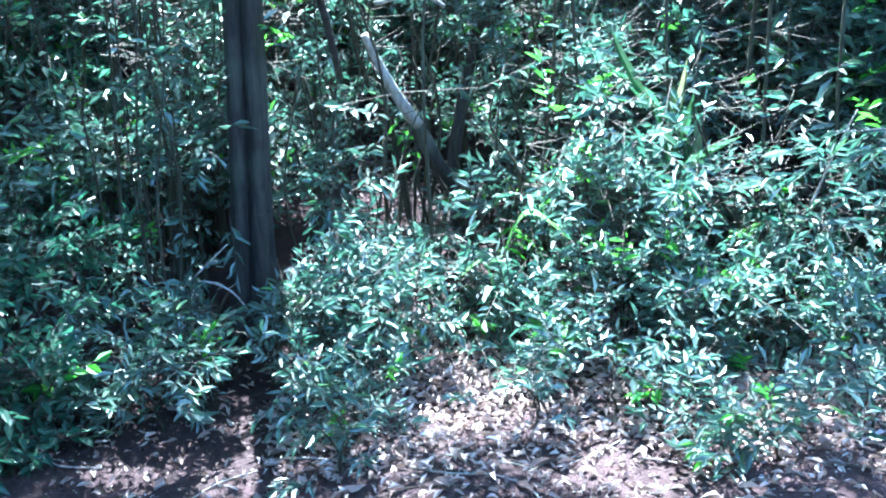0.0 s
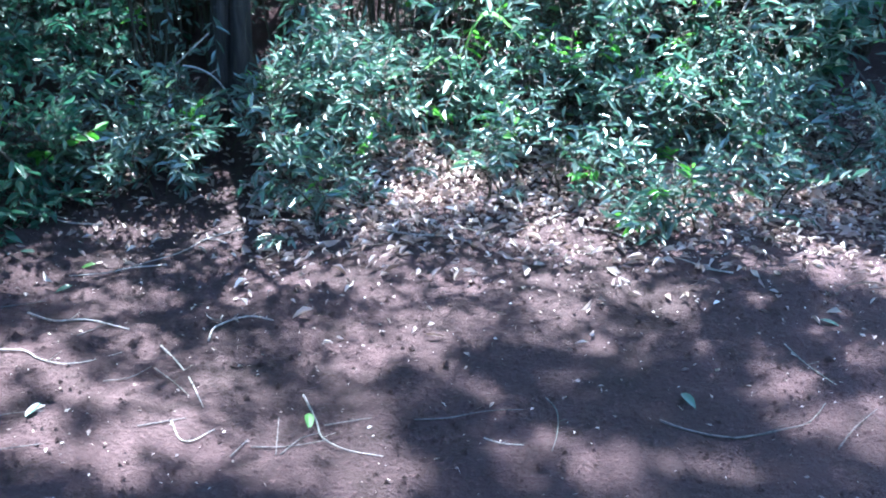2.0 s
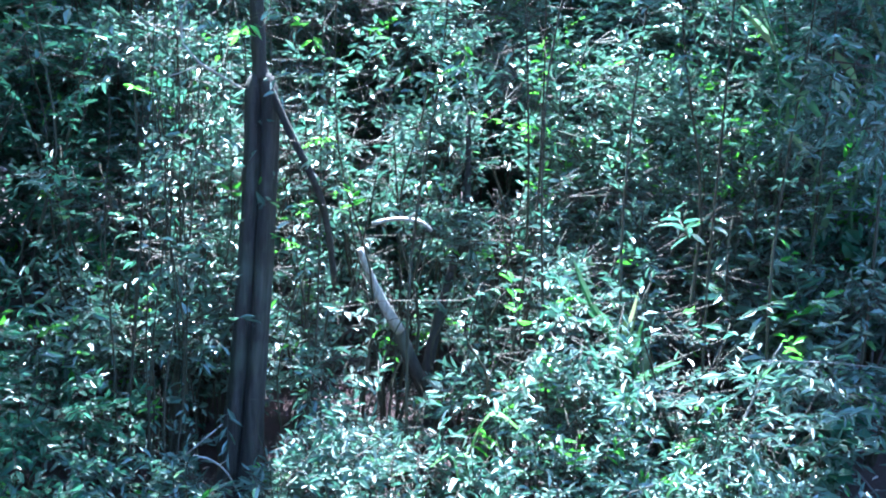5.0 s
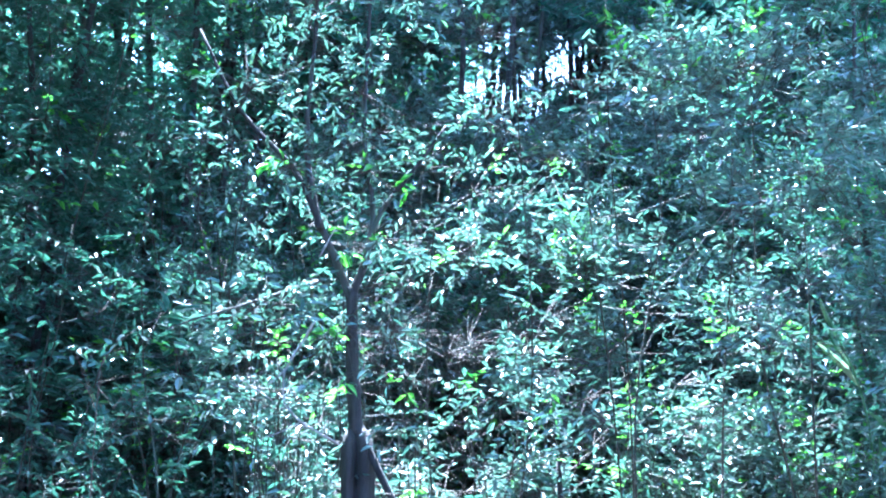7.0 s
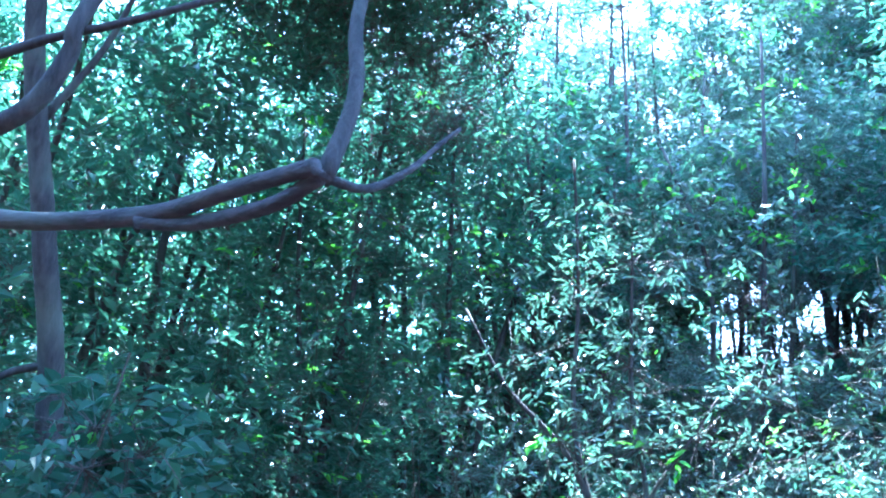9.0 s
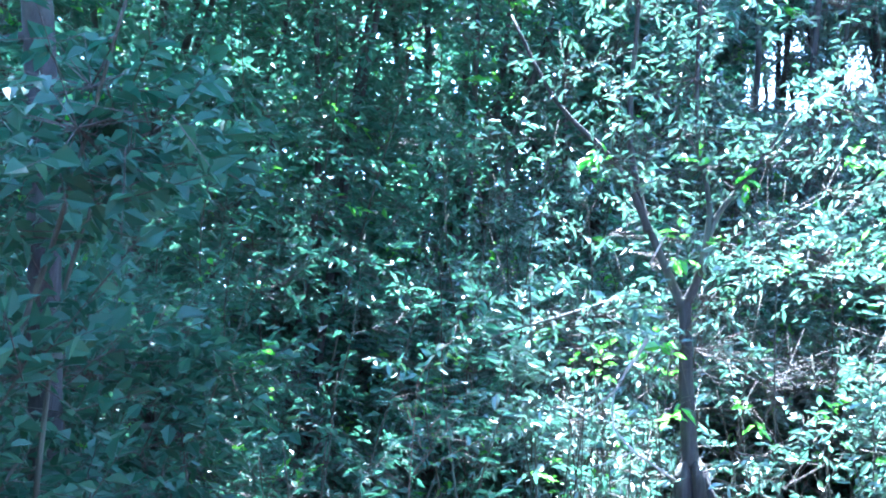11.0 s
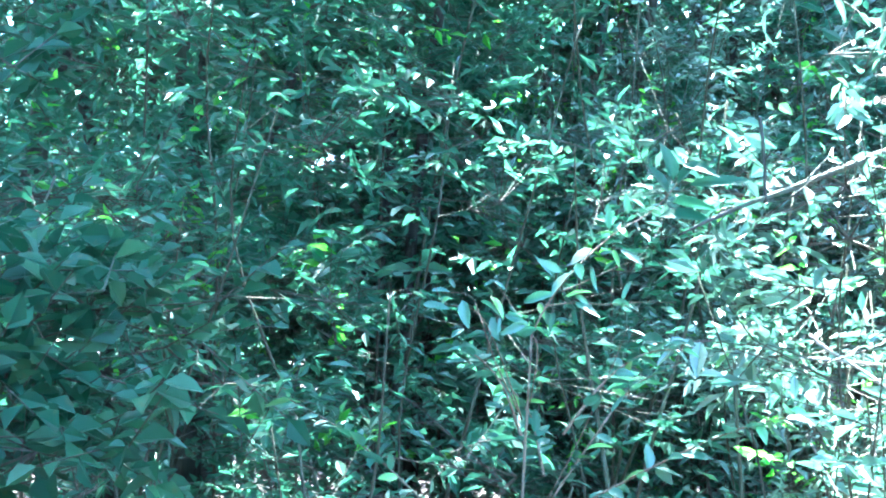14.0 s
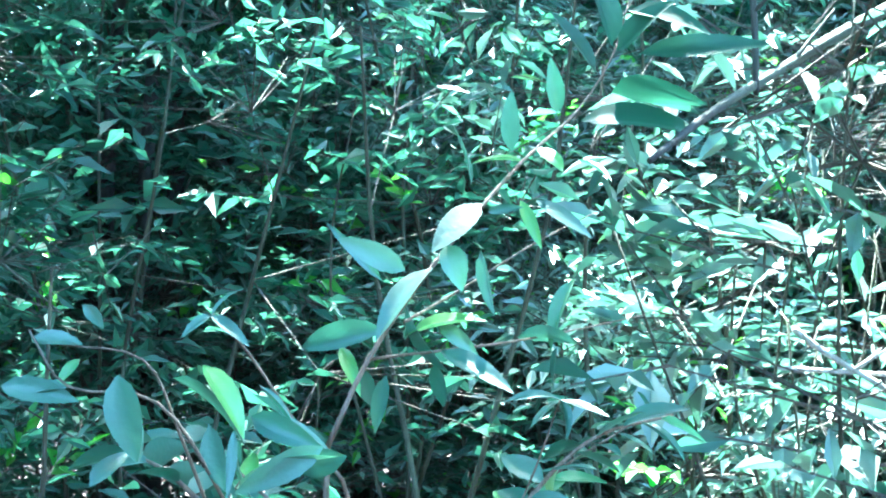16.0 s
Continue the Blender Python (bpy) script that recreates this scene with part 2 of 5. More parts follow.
shafts = np.random.default_rng(14)
GAPS.append((np.array((-0.5, 4.6, 1.7)), sun_dir, 0.32, 4.8))
GAPS.append((np.array((-0.45, 5.6, 2.2)), sun_dir, 0.4, 5.8))
GAPS.append((np.array((-0.65, 5.0, 2.1)), sun_dir, 0.35, 5.2))
GAPS.append((np.array((-0.1, 5.6, 2.0)), sun_dir, 0.35, 5.8))
GAPS.append((np.array((-0.25, 4.7, 1.4)), sun_dir, 0.3, 4.95))
for _ in range(18):
    GAPS.append((np.array((shafts.uniform(-1.4, -0.8), shafts.uniform(5.0, 5.8), shafts.uniform(1.9, 2.9))), sun_dir, shafts.uniform(0.07, 0.14), 5.0))
GAPS.append((np.array((-0.88, 4.5, 1.25)), sun_dir, 0.26, 4.75))
for _ in range(16):
    GAPS.append((np.array((shafts.uniform(-2.7, -1.2), shafts.uniform(4.2, 5.2), shafts.uniform(1.0, 2.9))), sun_dir, shafts.uniform(0.05, 0.09), 5.0))
for _ in range(22):
    GAPS.append((np.array((shafts.uniform(-1.1, 1.4), 4.1, shafts.uniform(0.2, 1.1))), sun_dir, shafts.uniform(0.12, 0.24), 4.6))
DAPPLES = GAPS[:30]
# breaks in the leaves towards the sky: sideways and upward slope, and width
SKY_BREAKS = ((-0.045, 0.36, 0.024), (0.0, 0.34, 0.032), (0.04, 0.358, 0.026), (-0.018, 0.383, 0.018), (0.08, 0.353, 0.026), (0.06, 0.386, 0.018), (-0.116, 0.731, 0.016), (-0.13, 0.646, 0.015), (-0.079, 0.605, 0.018),
              (-0.064, 0.672, 0.018), (-0.008, 0.643, 0.017), (0.009, 0.718, 0.017), (-0.147, 0.714, 0.017), (0.05, 0.6, 0.013))
# where stems and dead twigs stand free of leaves: ends and radius of each clear stretch
CLEAR = (((-0.12, 3.9, 1.05), (-0.22, 4.7, 0.85), 0.19), ((-0.03, 4.0, 0.75), (-0.06, 4.75, 0.6), 0.19), ((-0.72, 3.75, 1.4), (-0.70, 4.15, 1.4), 0.17), ((-0.72, 3.7, 1.05), (-0.71, 4.15, 1.0), 0.17),
         ((-0.73, 3.65, 0.75), (-0.73, 4.15, 0.65), 0.15), ((-0.72, 3.2, 1.75), (-0.72, 4.15, 1.75), 0.13), ((-0.72, 3.2, 2.0), (-0.71, 4.1, 2.1), 0.12),
         ((-0.92, 3.3, 1.85), (-0.92, 3.98, 1.85), 0.12), ((-0.84, 3.3, 1.95), (-0.84, 3.98, 2.03), 0.12), ((-0.84, 3.3, 1.72), (-0.84, 4.0, 1.7), 0.12), ((-0.1, 3.6, 1.25), (-0.13, 4.35, 1.23), 0.14),
         ((-0.70, 3.5, 0.42), (-0.735, 4.15, 0.3), 0.15), ((-0.64, 3.45, 0.1), (-0.73, 4.15, 0.08), 0.13))


def sky_break(p):
    """How far inside a line of sight to open sky: 0 at its edge and outside, 1 in its middle."""
    far = np.maximum(p[:, 1] + 0.05, 0.1)
    side, rise = (p[:, 0] + 0.17) / far, (p[:, 2] - 1.66) / far
    side = side + 0.012 * np.sin(90 * rise + 40 * side)
    rise = rise + 0.010 * np.sin(110 * side)
    out = np.zeros(len(p))
    for a, b, r in SKY_BREAKS:
        out = np.maximum(out, 1 - ((side - a) ** 2 + (rise - b) ** 2) / (1.25 * r) ** 2)
    return np.where(p[:, 1] > 3.9, out * np.where(p[:, 1] > 11.5, 0.5, 1.0), 0)


# thin shafts of sun: for each spot of ground, along the sun's rays, the height above which no single leaf shuts out the light
SHAFTS = np.full((800, 800), 99.0)


def shaft(x, y, z, r):
    """Opens a shaft of sun of radius r down to the point (x, y, z)."""
    ex, ey = x - z * to_sun.x / to_sun.z, y - z * to_sun.y / to_sun.z
    ci, cj, n = int((ex + 5) * 100), int((ey + 1) * 100), int(r * 135) + 2
    i, j = np.meshgrid(np.clip(np.arange(ci - n, ci + n), 0, 799), np.clip(np.arange(cj - n, cj + n), 0, 799), indexing="ij")
    u, v = i * 0.01 - 5 - ex, j * 0.01 - 1 - ey
    inside = u * u + v * v < (r * (1 + 0.25 * np.sin(37 * ex + 3 * np.arctan2(v, u)))) ** 2
    SHAFTS[i[inside], j[inside]] = np.minimum(SHAFTS[i[inside], j[inside]], z + 0.03)


for c, axis, r, behind in DAPPLES:
    ex, ey = c[0] - c[2] * to_sun.x / to_sun.z, c[1] - c[2] * to_sun.y / to_sun.z
    shaft(ex + 1.05 * to_sun.x / to_sun.z, ey + 1.05 * to_sun.y / to_sun.z, 1.05, r * 1.06 + 0.01)
fl = np.random.default_rng(2024)
for k in range(700):
    if k % 14 == 0:
        shaft(fl.uniform(-1.12, -0.7), fl.uniform(4.0, 5.0), fl.uniform(1.3, 2.3), fl.uniform(0.04, 0.09))
    elif k % 10 < 3:
        shaft(fl.uniform(-3.4, 0.4), fl.uniform(5.2, 8.6), fl.uniform(2.3, 4.4), fl.uniform(0.05, 0.1))
    else:
        shaft(fl.uniform(-2.9, -1.0), fl.uniform(4.15, 5.7), fl.uniform(1.95, 3.2), fl.uniform(0.03, 0.06))
for k in range(16):
    shaft(fl.uniform(-1.15, -0.8), fl.uniform(3.95, 4.8), fl.uniform(0.5, 1.2), fl.uniform(0.04, 0.07))
for k in range(26):
    shaft(fl.uniform(-1.2, -0.95), fl.uniform(3.85, 4.45), fl.uniform(1.75, 2.3), fl.uniform(0.045, 0.08))
for k in range(34):
    shaft(fl.uniform(-0.72, 0.35), fl.uniform(4.2, 5.2), fl.uniform(0.6, 1.15), fl.uniform(0.075, 0.12))
for k in range(28):
    shaft(fl.uniform(-0.95, 0.3), fl.uniform(3.7, 4.3), fl.uniform(0.25, 0.55), fl.uniform(0.04, 0.075))
for k in range(22):
    shaft(fl.uniform(0.55, 1.35), fl.uniform(3.8, 4.7), fl.uniform(0.3, 0.75), fl.uniform(0.06, 0.11))
for k in range(24):
    shaft(fl.uniform(-2.3, -0.9), fl.uniform(4.9, 6.6), fl.uniform(2.2, 3.4), fl.uniform(0.05, 0.09))
for k in range(20):
    shaft(fl.uniform(-3.7, -1.6), fl.uniform(5.6, 8.4), fl.uniform(3.4, 4.6), fl.uniform(0.11, 0.16))
for k in range(9):
    shaft(-0.85 + 0.125 * k, fl.uniform(5.4, 5.7), fl.uniform(0.6, 0.9), fl.uniform(0.14, 0.2))
for k in range(64):
    shaft(fl.uniform(-0.6, 1.3) - 0.09, fl.uniform(1.85, 3.3) + 0.53, 1.05, fl.uniform(0.025, 0.05))
# broader openings, over the bank behind the hollow and beside the sapling
for at_x, at_y, at_z, wide in ((-0.3, 5.5, 1.6, 0.34), (0.12, 5.5, 1.6, 0.28), (-0.62, 5.4, 1.55, 0.24), (-1.12, 4.2, 2.25, 0.15), (-1.0, 4.35, 2.1, 0.17), (-1.39, 3.53, 2.05, 0.085), (-1.46, 3.44, 1.96, 0.07), (0.55, 4.6, 1.0, 0.25), (-1.1, 4.25, 2.45, 0.28)):
    shaft(at_x, at_y, at_z, wide)


def in_shaft(p):
    """True where something would stand in a shaft of sun."""
    i = np.clip(((p[:, 0] - p[:, 2] * to_sun.x / to_sun.z + 5) * 100).astype(int), 0, 799)
    j = np.clip(((p[:, 1] - p[:, 2] * to_sun.y / to_sun.z + 1) * 100).astype(int), 0, 799)
    return p[:, 2] > SHAFTS[i, j]


def sunny(p, rng):
    """True for single leaves that would close a shaft of sun or a break towards the sky."""
    return (rng.uniform(0, 1, len(p)) < 1.5 * np.minimum(sky_break(p), 0.6)) | in_shaft(p)


def open_air(p):
    """True where no leaf cluster grows."""
    out = np.zeros(len(p), bool)
    for c, axis, r, behind in GAPS:
        w = p - c
        off = np.linalg.norm(w - (w @ axis)[:, None] * axis, axis=1)
        out |= (off < r) & (p[:, 2] > max(0.35, c[2] + 0.1)) & (p[:, 1] > behind)
    out |= sky_break(p) > 0.45
    # the sunny strip of litter: leaves above it are few
    eq = p[:, 1] - p[:, 2] * to_sun.y / to_sun.z
    ripple = np.sin(9 * p[:, 0] + 3 * p[:, 2]) + np.sin(14 * eq - 5 * p[:, 0])
    out |= (eq > 3.42) & (eq < 4.0) & (p[:, 2] > 0.95) & (p[:, 1] < 5.6) & (p[:, 0] > -0.5) & (p[:, 0] < 1.7) & (ripple < 0.9)
    # the open, dim understory round the stems: only a few sprigs
    hollow = (p[:, 0] > -0.68) & (p[:, 0] < 0.3) & (p[:, 1] > 3.95) & (p[:, 1] < 5.4) & (p[:, 2] > 0.32) & (p[:, 2] < 1.15 - 0.25 * np.abs(p[:, 0] + 0.3))
    out |= hollow & (np.sin(17 * p[:, 0] + 5 * p[:, 1]) + np.sin(13 * p[:, 2] + 11 * p[:, 0]) < 0.65)
    thin = (p[:, 0] > 0.25) & (p[:, 0] < 1.35) & (p[:, 1] > 3.7) & (p[:, 1] < 5.2) & (p[:, 2] > 0.08) & (p[:, 2] < 0.8)
    out |= thin & (np.sin(15 * p[:, 0] + 4 * p[:, 1]) + np.sin(12 * p[:, 2] + 9 * p[:, 1]) < -0.25)
    # the dim gap low down beside the sapling
    dim = (p[:, 0] > -2.5) & (p[:, 0] < -1.08) & (p[:, 1] > 3.5) & (p[:, 1] < 5.2) & (p[:, 2] > 0.85) & (p[:, 2] < 1.84)
    out |= dim & (np.sin(15 * p[:, 0] + 4 * p[:, 1]) + np.sin(12 * p[:, 2] + 9 * p[:, 1]) < 1.25)
    # the way along which the camera is carried
    for a, b, r in CLEAR + (((0, 0, 1.5), (-0.5, 1.5, 1.6), 0.7), ((-0.5, 1.5, 1.6), (-1.26, 3.0, 1.9), 0.68)):
        a, b = np.array(a), np.array(b)
        s = np.clip(((p - a) @ (b - a)) / ((b - a) @ (b - a)), 0, 1)
        out |= np.linalg.norm(p - a - s[:, None] * (b - a), axis=1) < r
    return out


def sun_lane(p, rng):
    """True where growth is thinned: along the lane through which the sun reaches the front of the thicket."""
    k = (p[:, 1] - 4.3) / to_sun.y
    x, z = p[:, 0] - k * to_sun.x, p[:, 2] - k * to_sun.z
    lane = (x > -1.2) & (x < 1.8) & (z > 0.1) & (z < 2.3)
    odds = np.where(lane, np.where(p[:, 1] > 8, 0.96, 0.55), np.where((x > -1.2) & (x < 1.8) & (z > 0.1) & (z < 3.4), 0.6, np.where((x > -2.6) & (x < 1.8) & (z > 0.1) & (z < 3.2), 0.2, 0.0)))
    return (p[:, 1] > 6.9) & (rng.uniform(0, 1, len(p)) < odds)


def foliage(rng, start, way, twig, count, leaf, width, upright=1.0, spread=0.55, hang=0.15):
    """Leaves in turn along twigs. Returns bases, directions, upper sides, lengths, widths."""
    n = len(start)
    s = np.linspace(0.15, 1.0, count)[None, :, None] + rng.normal(0, 0.03, (n, count, 1))
    p = start[:, None] + way[:, None] * s * np.asarray(twig)[:, None, None]
    around = rng.normal(0, 1, (n, count, 3))
    flat = unit(np.cross(way, (0, 0, 1.0)))[:, None] * np.where(np.arange(count) % 2, 1, -1)[None, :, None]
    d = unit(way[:, None] * 0.55 + flat * 0.8 + around * 0.35 + np.array((0, 0, -hang)))
    d[:, -1] = unit(way + rng.normal(0, 0.2, (n, 3)))
    nrm = unit(np.array((0, -0.3, upright)) + rng.normal(0, spread, (n, count, 3)))
    size = leaf * rng.uniform(0.55, 1.25, (n, count)) * (1 - 0.25 * np.abs(s[..., 0] - 0.5))
    return p.reshape(-1, 3), d.reshape(-1, 3), nrm.reshape(-1, 3), size.ravel(), (size * width * rng.uniform(0.8, 1.2, (n, count))).ravel()


def ground_z(x, y):
    """The lie of the land: level trodden soil in front, rising gently under the thicket."""
    x, y = np.asarray(x, float), np.asarray(y, float)
    rise = np.clip((y - 3.9) / 2.5, 0, 1)
    z = 0.38 * rise * rise * (3 - 2 * rise) + 0.03 * np.clip(y - 6.4, 0, 40)
    return z + 0.018 * np.sin(2.1 * x + 0.7) * np.cos(1.7 * y) + 0.010 * np.sin(5.3 * x + 2.9 * y) + 0.006 * np.sin(11 * x - 7 * y)


def shrub(name, base, height, spread, label, category="shrub", group="", seed=1, stems=4, clusters=120, leaves=9, leaf=0.055, width=0.36,
          low=0.2, lean=(0, 0), r0=0.012, twig=0.2, material=GREEN, wood=STEM, upright=1.0, simple=False, fresh=0.03, tilt=0.55, full=1.0, shape=1.0):
    """A bush or tree: an Empty with its stems, its twigs and its foliage."""
    rng = np.random.default_rng(seed)
    x, y = base
    z = float(ground_z(x, y)) - 0.03
    top = thing(name, (x, y, z), label, category, group)
    paths = []
    for k in range(stems):
        a = 2 * np.pi * (k + rng.uniform(-0.3, 0.3)) / stems
        out = spread * rng.uniform(0.35, 0.75) if stems > 1 else 0.05
        tip = np.array((math.cos(a) * out + lean[0], math.sin(a) * out + lean[1], height * rng.uniform(0.78, 1.0)))
        p = [(0.02 * math.cos(a), 0.02 * math.sin(a), 0)]
        for s in (0.3, 0.55, 0.8):
            p.append(tuple(tip * np.array((s ** 1.4, s ** 1.4, s)) + rng.normal(0, 0.035 * height ** 0.5, 3) * (1, 1, 0.3)))
        p.append(tuple(tip))
        line = bend(p, 16)
        paths.append(line)
        r = r0 * rng.uniform(0.75, 1.1)
        part("stem", tube_mesh("stem", [tube(line, np.linspace(r, r * 0.25, len(line)), 7, 0.05, seed + k)], wood), top)
    boughs = max(5, clusters // 19)
    pick = rng.integers(0, stems, boughs)
    s = low + (1 - low) * rng.uniform(0, 1, boughs) ** 0.8
    fork = np.array([paths[k][int(v * (len(paths[k]) - 1))] for k, v in zip(pick, s)])
    off = unit(rng.normal(0, 1, (boughs, 3)) * (1, 1, 0.5) + (0, 0, 0.2))
    reach = spread * rng.uniform(0.15, 1.0, boughs) ** 0.7 * (1.1 - 0.55 * s * shape)
    tip = fork + off * reach[:, None]
    tip[:, 2] = np.clip(tip[:, 2], 0.08, height * 1.05)
    which = rng.integers(0, boughs, clusters)
    root, off = tip[which], off[which]
    start = root + rng.normal(0, 1, (clusters, 3)) * (twig * 0.66, twig * 0.66, twig * 0.36)
    start[:, 2] = np.clip(start[:, 2], 0.06, height * 1.08)
    keep = ~open_air(start + np.array((x, y, z)))
    keep &= rng.uniform(0, 1, clusters) < full
    keep &= ~sun_lane(start + np.array((x, y, z)), rng)
    keep &= ~(in_shaft(start + np.array((x, y, z))) & (start[:, 1] + y < 6))
    root, start, off = root[keep], start[keep], off[keep]
    n = len(start)
    way = unit(off + rng.normal(0, 0.45, (n, 3)) + (0, 0, 0.12))
    tw = twig * rng.uniform(0.6, 1.3, n)
    if simple:
        a, b = np.concatenate([fork, root]), np.concatenate([tip, start + way * tw[:, None] * 0.9])
    else:
        a, b = np.concatenate([fork, root, start]), np.concatenate([tip, start, start + way * tw[:, None]])
    part("branchwork", prisms("branchwork", a, b, 0.0019, 0.0009, TWIG), top, kind="stuff")
    p, d, nrm, ln, wd = foliage(rng, start, way, tw, leaves, leaf, width, upright, tilt)
    new_growth = np.repeat(rng.uniform(0, 1, n) < fresh, leaves)
    if height > 0.8 and len(p):
        k = ~sunny(p + np.array((x, y, z)), rng)
        p, d, nrm, ln, wd, new_growth = p[k], d[k], nrm[k], ln[k], wd[k], new_growth[k]
    if (~new_growth).any():
        part("foliage", blades("foliage", p[~new_growth], d[~new_growth], nrm[~new_growth], ln[~new_growth], wd[~new_growth], material, simple=simple), top, kind="stuff")
    if new_growth.any():
        m = new_growth
        part("young_leaves", blades("young_leaves", p[m], d[m], nrm[m], ln[m], wd[m] * 1.15, FRESH, simple=simple), top, "bright yellow-green young leaves", "stuff")
    return top


# ---- ground ----
def ground():
    near = np.linspace(-6, 6, 161)
    xs = np.concatenate([[-400, -120, -50, -25, -14, -9], near, [9, 14, 25, 50, 120, 400]])
    ys = np.concatenate([[-400, -120, -50, -25, -14, -8, -4], np.linspace(-2, 8, 161), [10, 13, 18, 26, 45, 120, 400]])
    gx, gy = np.meshgrid(xs, ys, indexing="ij")
    gz = ground_z(gx, np.minimum(gy, 30))
    rng = np.random.default_rng(3)
    gz += np.where((abs(gx) < 6) & (gy < 8) & (gy > -2), rng.normal(0, 0.004, gx.shape), 0)
    v = np.stack([gx, gy, gz], -1).reshape(-1, 3)
    nx, ny = gx.shape
    i, j = np.meshgrid(np.arange(nx - 1), np.arange(ny - 1), indexing="ij")
    q = np.stack([i * ny + j, (i + 1) * ny + j, (i + 1) * ny + j + 1, i * ny + j + 1], -1).reshape(-1, 4)
    ob = new("ground", mesh_of("ground", v, q, SOIL, True))
    tagged(ob, "bare reddish-brown trodden soil with dappled shade", "ground", kind="structure")


ground()


def litter():
    rng = np.random.default_rng(11)
    n = 23000
    x = rng.uniform(-2.2, 2.6, n)
    y = 3.74 + rng.normal(0, 0.34, n)
    far = rng.uniform(0, 1, n) < 0.008
    y = np.where(far, rng.uniform(1.4, 6.5, n), y)
    bank = (rng.uniform(0, 1, n) < 0.3) & (x > -0.7) & (x < 1.7)
    y = np.where(bank, rng.uniform(3.9, 5.6, n), y)
    k = (x > -0.6) | (rng.uniform(0, 1, n) < 0.1)
    x, y, far = x[k], y[k], far[k]
    n = len(x)
    z = ground_z(x, y) + rng.uniform(0.004, 0.03, n)
    a = rng.uniform(0, 2 * np.pi, n)
    d = np.stack([np.cos(a), np.sin(a), rng.normal(0.1, 0.35, n)], 1)
    nrm = unit(np.array((0, 0, 1.0)) + rng.normal(0, 0.55, (n, 3)))
    ln = rng.uniform(0.014, 0.044, n) * np.where(rng.uniform(0, 1, n) < 0.2, 1.5, 1.0)
    ln = np.where(far, ln * 0.6, ln)
    ob = new("leaf_litter", blades("leaf_litter", np.stack([x, y, z], 1), d, nrm, ln, ln * rng.uniform(0.12, 0.5, n), DEAD, fold=0.35, droop=0.32))
    tagged(ob, "pale dry fallen leaves scattered over the soil", "leaf litter", kind="stuff")


def crumbs():
    rng = np.random.default_rng(12)
    n = 3600
    x, y = rng.uniform(-2.2, 2.4, n), 1.2 + 2.6 * rng.uniform(0, 1, n) ** 0.45
    z = ground_z(x, y) + 0.004
    a = rng.uniform(0, 2 * np.pi, n)
    d = np.stack([np.cos(a), np.sin(a), rng.normal(0, 0.1, n)], 1)
    ln = rng.uniform(0.004, 0.014, n) * np.where(rng.uniform(0, 1, n) < 0.2, 2.0, 1.0)
    w = ln * np.where(rng.uniform(0, 1, n) < 0.5, 0.12, 0.5)
    ob = new("ground_debris", blades("ground_debris", np.stack([x, y, z], 1), d, unit(np.array((0, 0, 1.0)) + rng.normal(0, 0.25, (n, 3))), ln, w, DEAD, simple=True))
    tagged(ob, "fine dry crumbs and bits of twig strewn on the soil", "debris", kind="stuff")


def clods():
    rng = np.random.default_rng(13)
    n = 5200
    x, y = rng.uniform(-1.9, 2.0, n), rng.uniform(1.7, 3.6, n)
    z = ground_z(x, y)
    r = rng.uniform(0.002, 0.0075, n) * np.where(rng.uniform(0, 1, n) < 0.06, 1.9, 1.0)
    k = np.array(((1, 0, 0), (0, 1, 0), (-1, 0, 0), (0, -1, 0), (0, 0, 0.8), (0, 0, -0.6)), float)
    turn = rng.uniform(0, 2 * np.pi, n)
    v = k[None] * (r[:, None, None] * rng.uniform(0.6, 1.4, (n, 6, 3)))
    c, w = np.cos(turn)[:, None], np.sin(turn)[:, None]
    v = np.stack([v[..., 0] * c - v[..., 1] * w, v[..., 0] * w + v[..., 1] * c, v[..., 2]], -1) + np.stack([x, y, z + r * 0.3], 1)[:, None]
    f = np.array([(0, 1, 4), (1, 2, 4), (2, 3, 4), (3, 0, 4), (1, 0, 5), (2, 1, 5), (3, 2, 5), (0, 3, 5)])
    ob = new("soil_clods", mesh_of("soil_clods", v.reshape(-1, 3), (np.arange(n)[:, None, None] * 6 + f[None]).reshape(-1, 3), SOIL))
    tagged(ob, "small crumbs of reddish soil on trodden ground", "soil", kind="stuff")


litter()
crumbs()
clods()


def solid_leaf(seed, length=0.05, width=0.02, material=None):
    """One waxy leaf along +y with its upper side to +z: pointed oval, folded at the midrib, curled at the tip."""
    r = np.random.default_rng(seed)
    fold, curl, twist = r.uniform(0.15, 0.4), r.uniform(0.05, 0.35), r.normal(0, 0.25)
    rows, verts, faces = 7, [], []
    for k in range(rows):
        s = k / (rows - 1)
        w = width * 0.5 * math.sin(math.pi * min(1, s ** 0.8)) ** 0.75 if 0 < s < 1 else 0.0006
        zc = -curl * length * s * s
        for u in (-1, -0.5, 0, 0.5, 1):
            x, z = u * w, abs(u) * w * fold
            c, n = math.cos(twist * s), math.sin(twist * s)
            verts.append((x * c - z * n, s * length, zc + x * n + z * c))
    for k in range(rows - 1):
        for u in range(4):
            a = k * 5 + u
            faces.append((a, a + 1, a + 6, a + 5))
    return mesh_of("leaf", verts, faces, material or NEAR, True)


LEAVES = [solid_leaf(k, 0.054, 0.021 + 0.003 * (k % 3)) for k in range(6)]
# same leaves in the darkened colour, for those that hang in shade
SHADED_LEAVES = [solid_leaf(k, 0.054, 0.021 + 0.003 * (k % 3), BROAD) for k in range(6)]
STEM_RED = bark_material("reddish_green_stem", (0.10, 0.07, 0.05), (0.26, 0.17, 0.13), 30)


